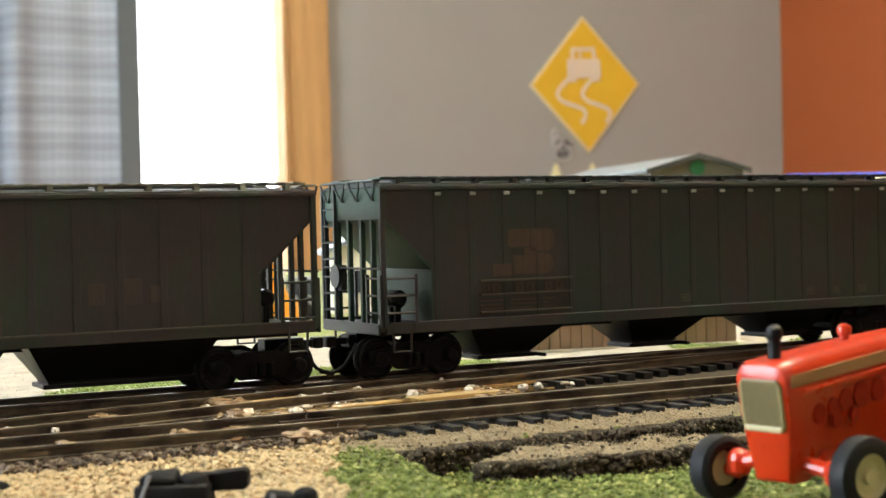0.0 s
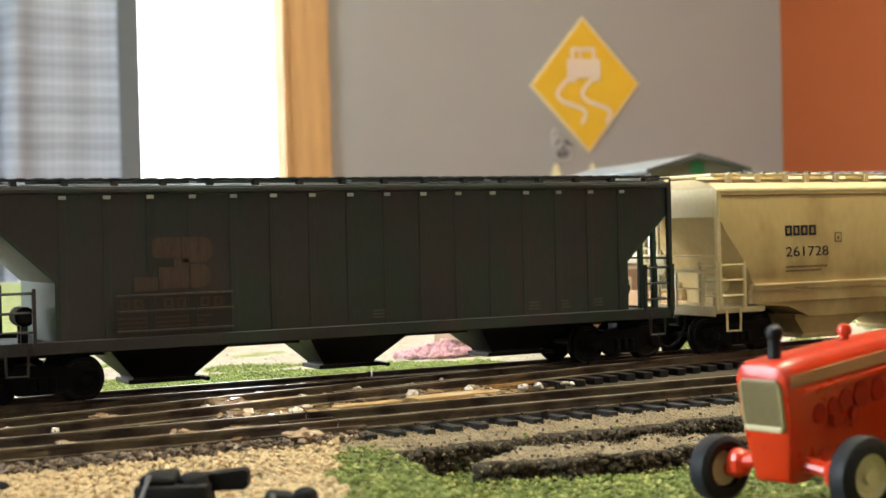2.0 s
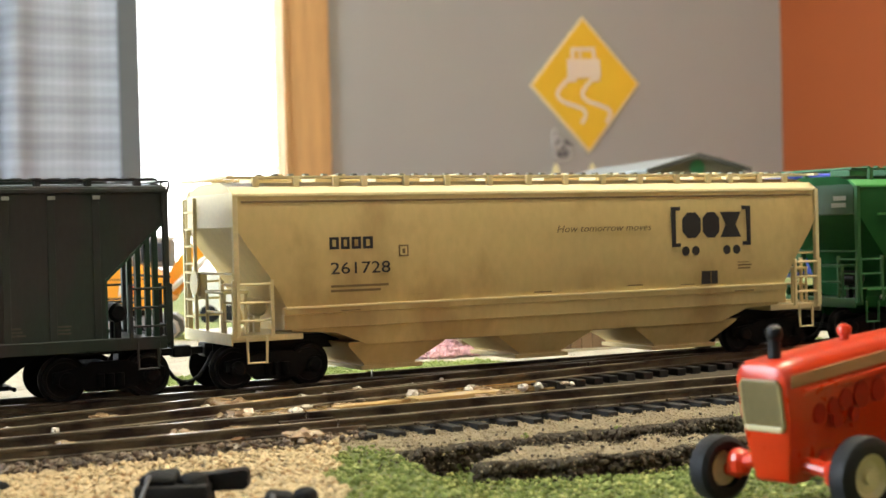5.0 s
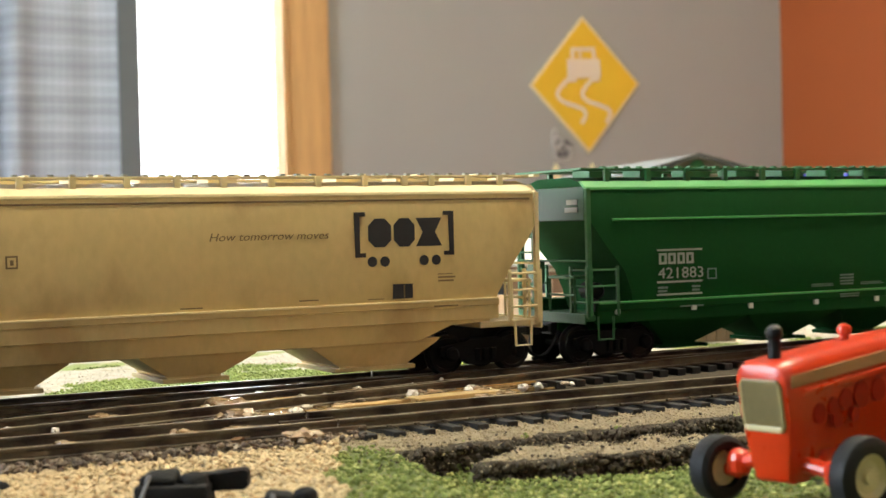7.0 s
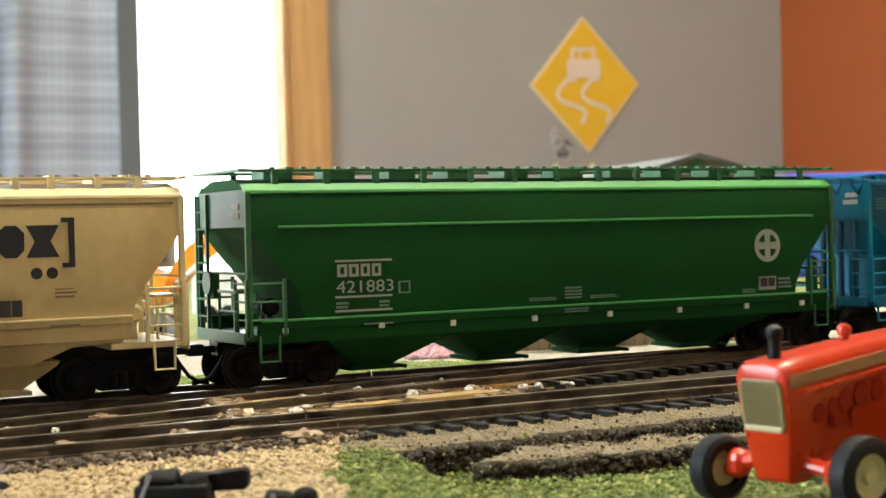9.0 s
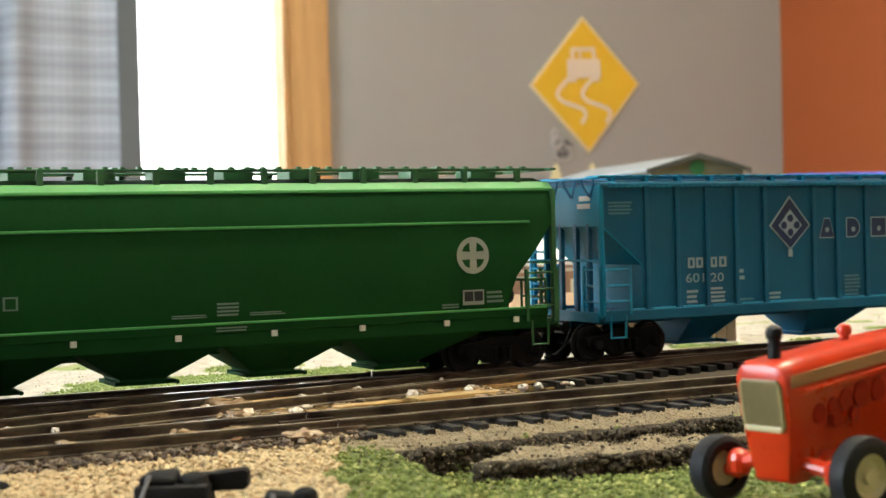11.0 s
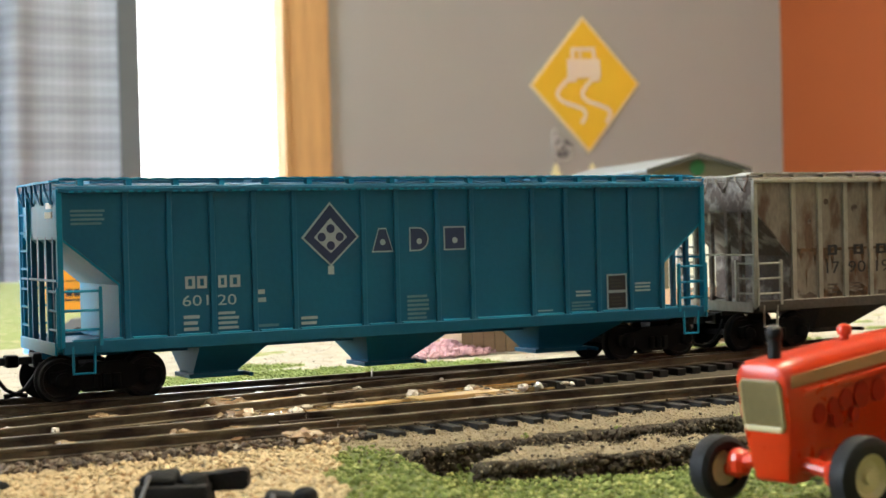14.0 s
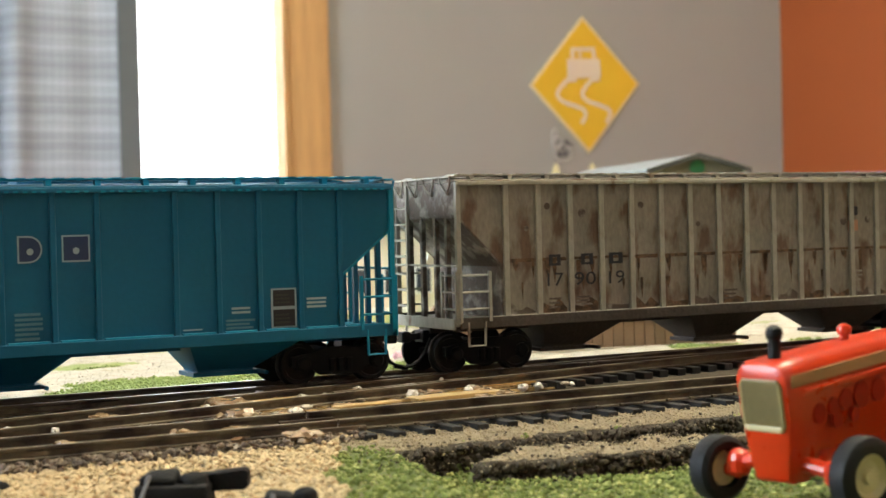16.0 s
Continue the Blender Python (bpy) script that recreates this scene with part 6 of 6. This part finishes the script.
def white_house():
    t = thing("model_house", pose(0.327, 0.735, -0.0055, 0, 0, -20), "small cream model house with grey windows", "house")
    W, D2, H = 62.0, 60.0, 34.0
    part("wall", prism(nb(), [(0, 0), (W, 0), (W, H), (W / 2, H + 14), (0, H)], "y", 0, D2), M_CREAMW, t)
    for a, b in (((-5, H - 2), (W / 2, H + 15)), ((W + 5, H - 2), (W / 2, H + 15))):
        part("roof_panel", prism(nb(), [a, b, (b[0], b[1] + 2), (a[0], a[1] + 2)], "y", -4, D2 + 4), M_ROOFG, t)
    for x, z in ((9, 10), (27, 10), (44, 10)):
        w = part("window", box(nb(), x, x + 10, -0.8, 0.4, z, z + 15), M_ROOFW, t)
        part("pane", box(nb(), x + 1.2, x + 8.8, -1.2, -0.7, z + 1.2, z + 13.8), M_GLASS, w)
    part("step", box(nb(), 18, 40, -8, 0, -0.6, 3.0, 0.3), M_ROOFW, t)


def machine_shed():
    t = thing("machine_shed", pose(0.5913, 0.8091, -0.0055, 0, 0, -16), "large model machine shed with grey roof and green emblem", "shed")
    W, D2, H = 66.0, 225.0, 80.0
    part("wall", prism(nb(), [(0, 0), (W, 0), (W, H), (W / 2, H + 8.6), (0, H)], "y", 0, D2), M_SHEDW, t)
    for a in ((-4, H - 1), (W + 4, H - 1)):
        part("roof_panel", prism(nb(), [a, (W / 2, H + 9.0), (W / 2, H + 10.6), (a[0], a[1] + 1.8)], "y", -4, D2 + 4), M_ROOFG, t)
        part("roof_trim", prism(nb(), [(a[0], a[1] - 1.4), (W / 2, H + 8.4), (W / 2, H + 11.2), (a[0], a[1] + 2.0)], "y", -5.4, -4.1), M_TRIMD, t)
    part("round_emblem", disc(nb(), W / 2, H + 1.5, 5.2, -0.8, 0.2), M_DOORG, t, "green round emblem")
    part("door", box(nb(), 12, W - 12, -1.2, 0.1, 0, 52, 0.4), M_ROOFW, t)


def blue_box():
    t = thing("storage_bin", pose(0.790, 0.900, -0.0055, 0, 0, -28), "blue plastic storage bin behind the buildings", "storage bin")
    part("bin", box(nb(), 0, 72, 0, 80, 0, 77, 4), M_BLUE, t)
    part("lid", box(nb(), -3, 75, -4, 84, 77, 81, 2), M_BLUE, t)


def excavator():
    t = thing("toy_excavator", pose(0.157, 0.622, -0.0056, 0, 0, -27), "orange toy excavator with raised boom on gravel", "toy excavator")
    # local: x towards the boom, y away, z up
    for y in (2, 26):
        bm = nb()
        prism(bm, [(-6, 4), (-2.5, 0.3), (40, 0.3), (44, 4), (43, 8), (39, 11), (0, 11), (-4, 8)], "y", y, y + 10, 0.4)
        tr = part("crawler_track", bm, M_GREY, t)
        for k in range(5):
            part("roller", disc(nb(), 3 + k * 8.4, 4.6, 2.8, y - 0.4, y + 0.2, 12), M_BLACK, tr)
    part("turntable", lathe(nb(), (20, 19, 10.5), (0, 0, 1), [(0, 11), (3.9, 11)], 20), M_BLACK, t)
    bm = nb()
    prism(bm, [(-8.5, 14), (34, 14), (40, 17), (40, 27), (27, 32.6), (-5, 32.6), (-10, 29.5), (-10.4, 19)], "y", 1.5, 36, 1.1)
    part("upper_body", bm, M_YELLOW, t)
    part("body_line", box(nb(), -7, 32, 1.2, 1.6, 18.4, 19.2), M_TRIMD, t)
    part("body_line", box(nb(), -7, 32, 1.2, 1.6, 26.6, 27.0), M_TRIMD, t)
    for x0, x1 in ((-1.5, 1), (1.8, 4.2), (5, 7.4), (8.2, 10.4), (11.2, 13.8)):
        part("name_bar", box(nb(), x0, x1, 1.1, 1.6, 20.4, 23.4), M_TRIMD, t)
    for x0 in (-9.2, 20.0):
        for k in range(4):
            part("hazard_stripe", prism(nb(), [(x0 + k * 1.7, 20), (x0 + 0.9 + k * 1.7, 20), (x0 + 1.7 + k * 1.7, 24.6), (x0 + 0.8 + k * 1.7, 24.6)], "y", 1.0, 1.55), M_RED if k % 2 else M_WHITE, t)
    part("engine_cover", box(nb(), 2, 24, 6, 33, 32.5, 36.5, 1.0), M_GREY, t)
    part("exhaust", lathe(nb(), (10, 14, 36), (0, 0, 1), [(0, 1.0), (4.0, 1.0)], 10), M_GREY, t)
    cab = part("cab", box(nb(), 25, 39, 20, 36, 31, 43, 1.2), M_GREY, t)
    part("cab_window", box(nb(), 26.5, 37.5, 19.6, 20.1, 33.5, 41.5), M_GLASS, cab)
    part("cab_roof", box(nb(), 24.4, 39.6, 19.5, 36.5, 43, 44.4, 0.4), M_ROOFW, cab)
    part("guard_rail", tube(nb(), [(5, 4, 32.5), (5, 4, 39), (21, 4, 39), (21, 4, 32.5)], 0.55, 6), M_ROOFW, t)
    boom = [(35, 23), (48, 40), (62, 48.4), (70, 48.0), (73, 44), (66, 41.5), (55, 34), (43, 19)]
    part("boom", prism(nb(), boom, "y", 10, 17, 0.4), M_YELLOW, t)
    part("stick", prism(nb(), [(65, 49.5), (71, 49.8), (82, 36), (91, 15), (86.5, 13.5), (76, 33)], "y", 10.6, 16.4, 0.4), M_YELLOW, t)
    part("hydraulic_ram", tube(nb(), [(50, 13.5, 42.5), (68, 13.5, 52)], 1.2, 10), M_ROOFW, t)
    part("hydraulic_ram", tube(nb(), [(41, 9, 22), (57, 9, 36)], 1.2, 10), M_ROOFW, t)
    part("bucket", prism(nb(), [(82, 15), (93, 16), (95, 7), (89, 0.8), (79, 2), (77, 8)], "y", 7, 21, 0.5), M_YELLOW, t)


def grey_truck():
    t = thing("toy_truck", pose(0.244, 0.722, -0.0055, 0, 0, -24), "grey and white toy truck behind the excavator", "toy truck")
    part("truck_body", box(nb(), 0, 46, 0, 22, 5, 26, 1.2), M_ROOFW, t)
    part("truck_cab", box(nb(), 47, 64, 1, 21, 4, 22, 2.5), M_GREY, t)
    part("windscreen", box(nb(), 50, 61, 0.6, 1.1, 13, 20), M_GLASS, t)
    for x in (8, 18, 56):
        for y in (-0.5, 18):
            part("wheel", lathe(nb(), (x, y, 4.6), (0, 1, 0), [(0, 3.0), (0.3, 4.6), (4.2, 4.6), (4.5, 3.0)], 16), M_TYRE, t)


def blue_toy():
    t = thing("toy_car", pose(0.1260, 0.566, -0.0052, 0, 0, -24), "small light blue toy car on gravel", "toy car")
    bm = nb()
    rings = []
    for x, w, z0, z1 in ((0, 4.5, 2, 4.5), (2, 5.2, 1.6, 6.0), (6, 5.6, 1.6, 9.0), (14, 5.6, 1.6, 9.6), (18, 5.4, 1.6, 6.4), (22, 4.6, 2, 5.2)):
        rings.append([(x, -w, z0), (x, w, z0), (x, w * 0.95, z1 * 0.6), (x, w * 0.7, z1), (x, -w * 0.7, z1), (x, -w * 0.95, z1 * 0.6)])
    part("car_body", loft(bm, rings), M_LTBLUE, t, smooth=True)
    for x in (4.5, 17):
        for y in (-6, 4.4):
            part("wheel", lathe(nb(), (x, y, 2.2), (0, 1, 0), [(0, 1.5), (0.2, 2.2), (1.4, 2.2), (1.6, 1.5)], 14), M_TYRE, t)


low_shed()
white_roof_barn()
white_house()
machine_shed()
blue_box()
excavator()
grey_truck()
blue_toy()


# ---- movement: the train rolls along the main track ----
def run(t):
    """How far the train has moved along x at t seconds, in metres."""
    return -0.0492336 * t - 0.0000986608 * t * t + 0.00000257044 * t ** 3


def motions():
    half = [k * 0.5 for k in range(33)]
    for car, u0 in CARS:
        walk(car, [(t, pose(u0 + run(t), YA / 1000, 0)) for t in half])
    tenth = [k * 0.1 for k in range(161)]
    for ob, x in WHEELS:
        walk(ob, [(t, pose(x, 0, WHEEL_R / 1000, 0, math.degrees(run(t) * 1000 / WHEEL_R), 0)) for t in tenth])


motions()
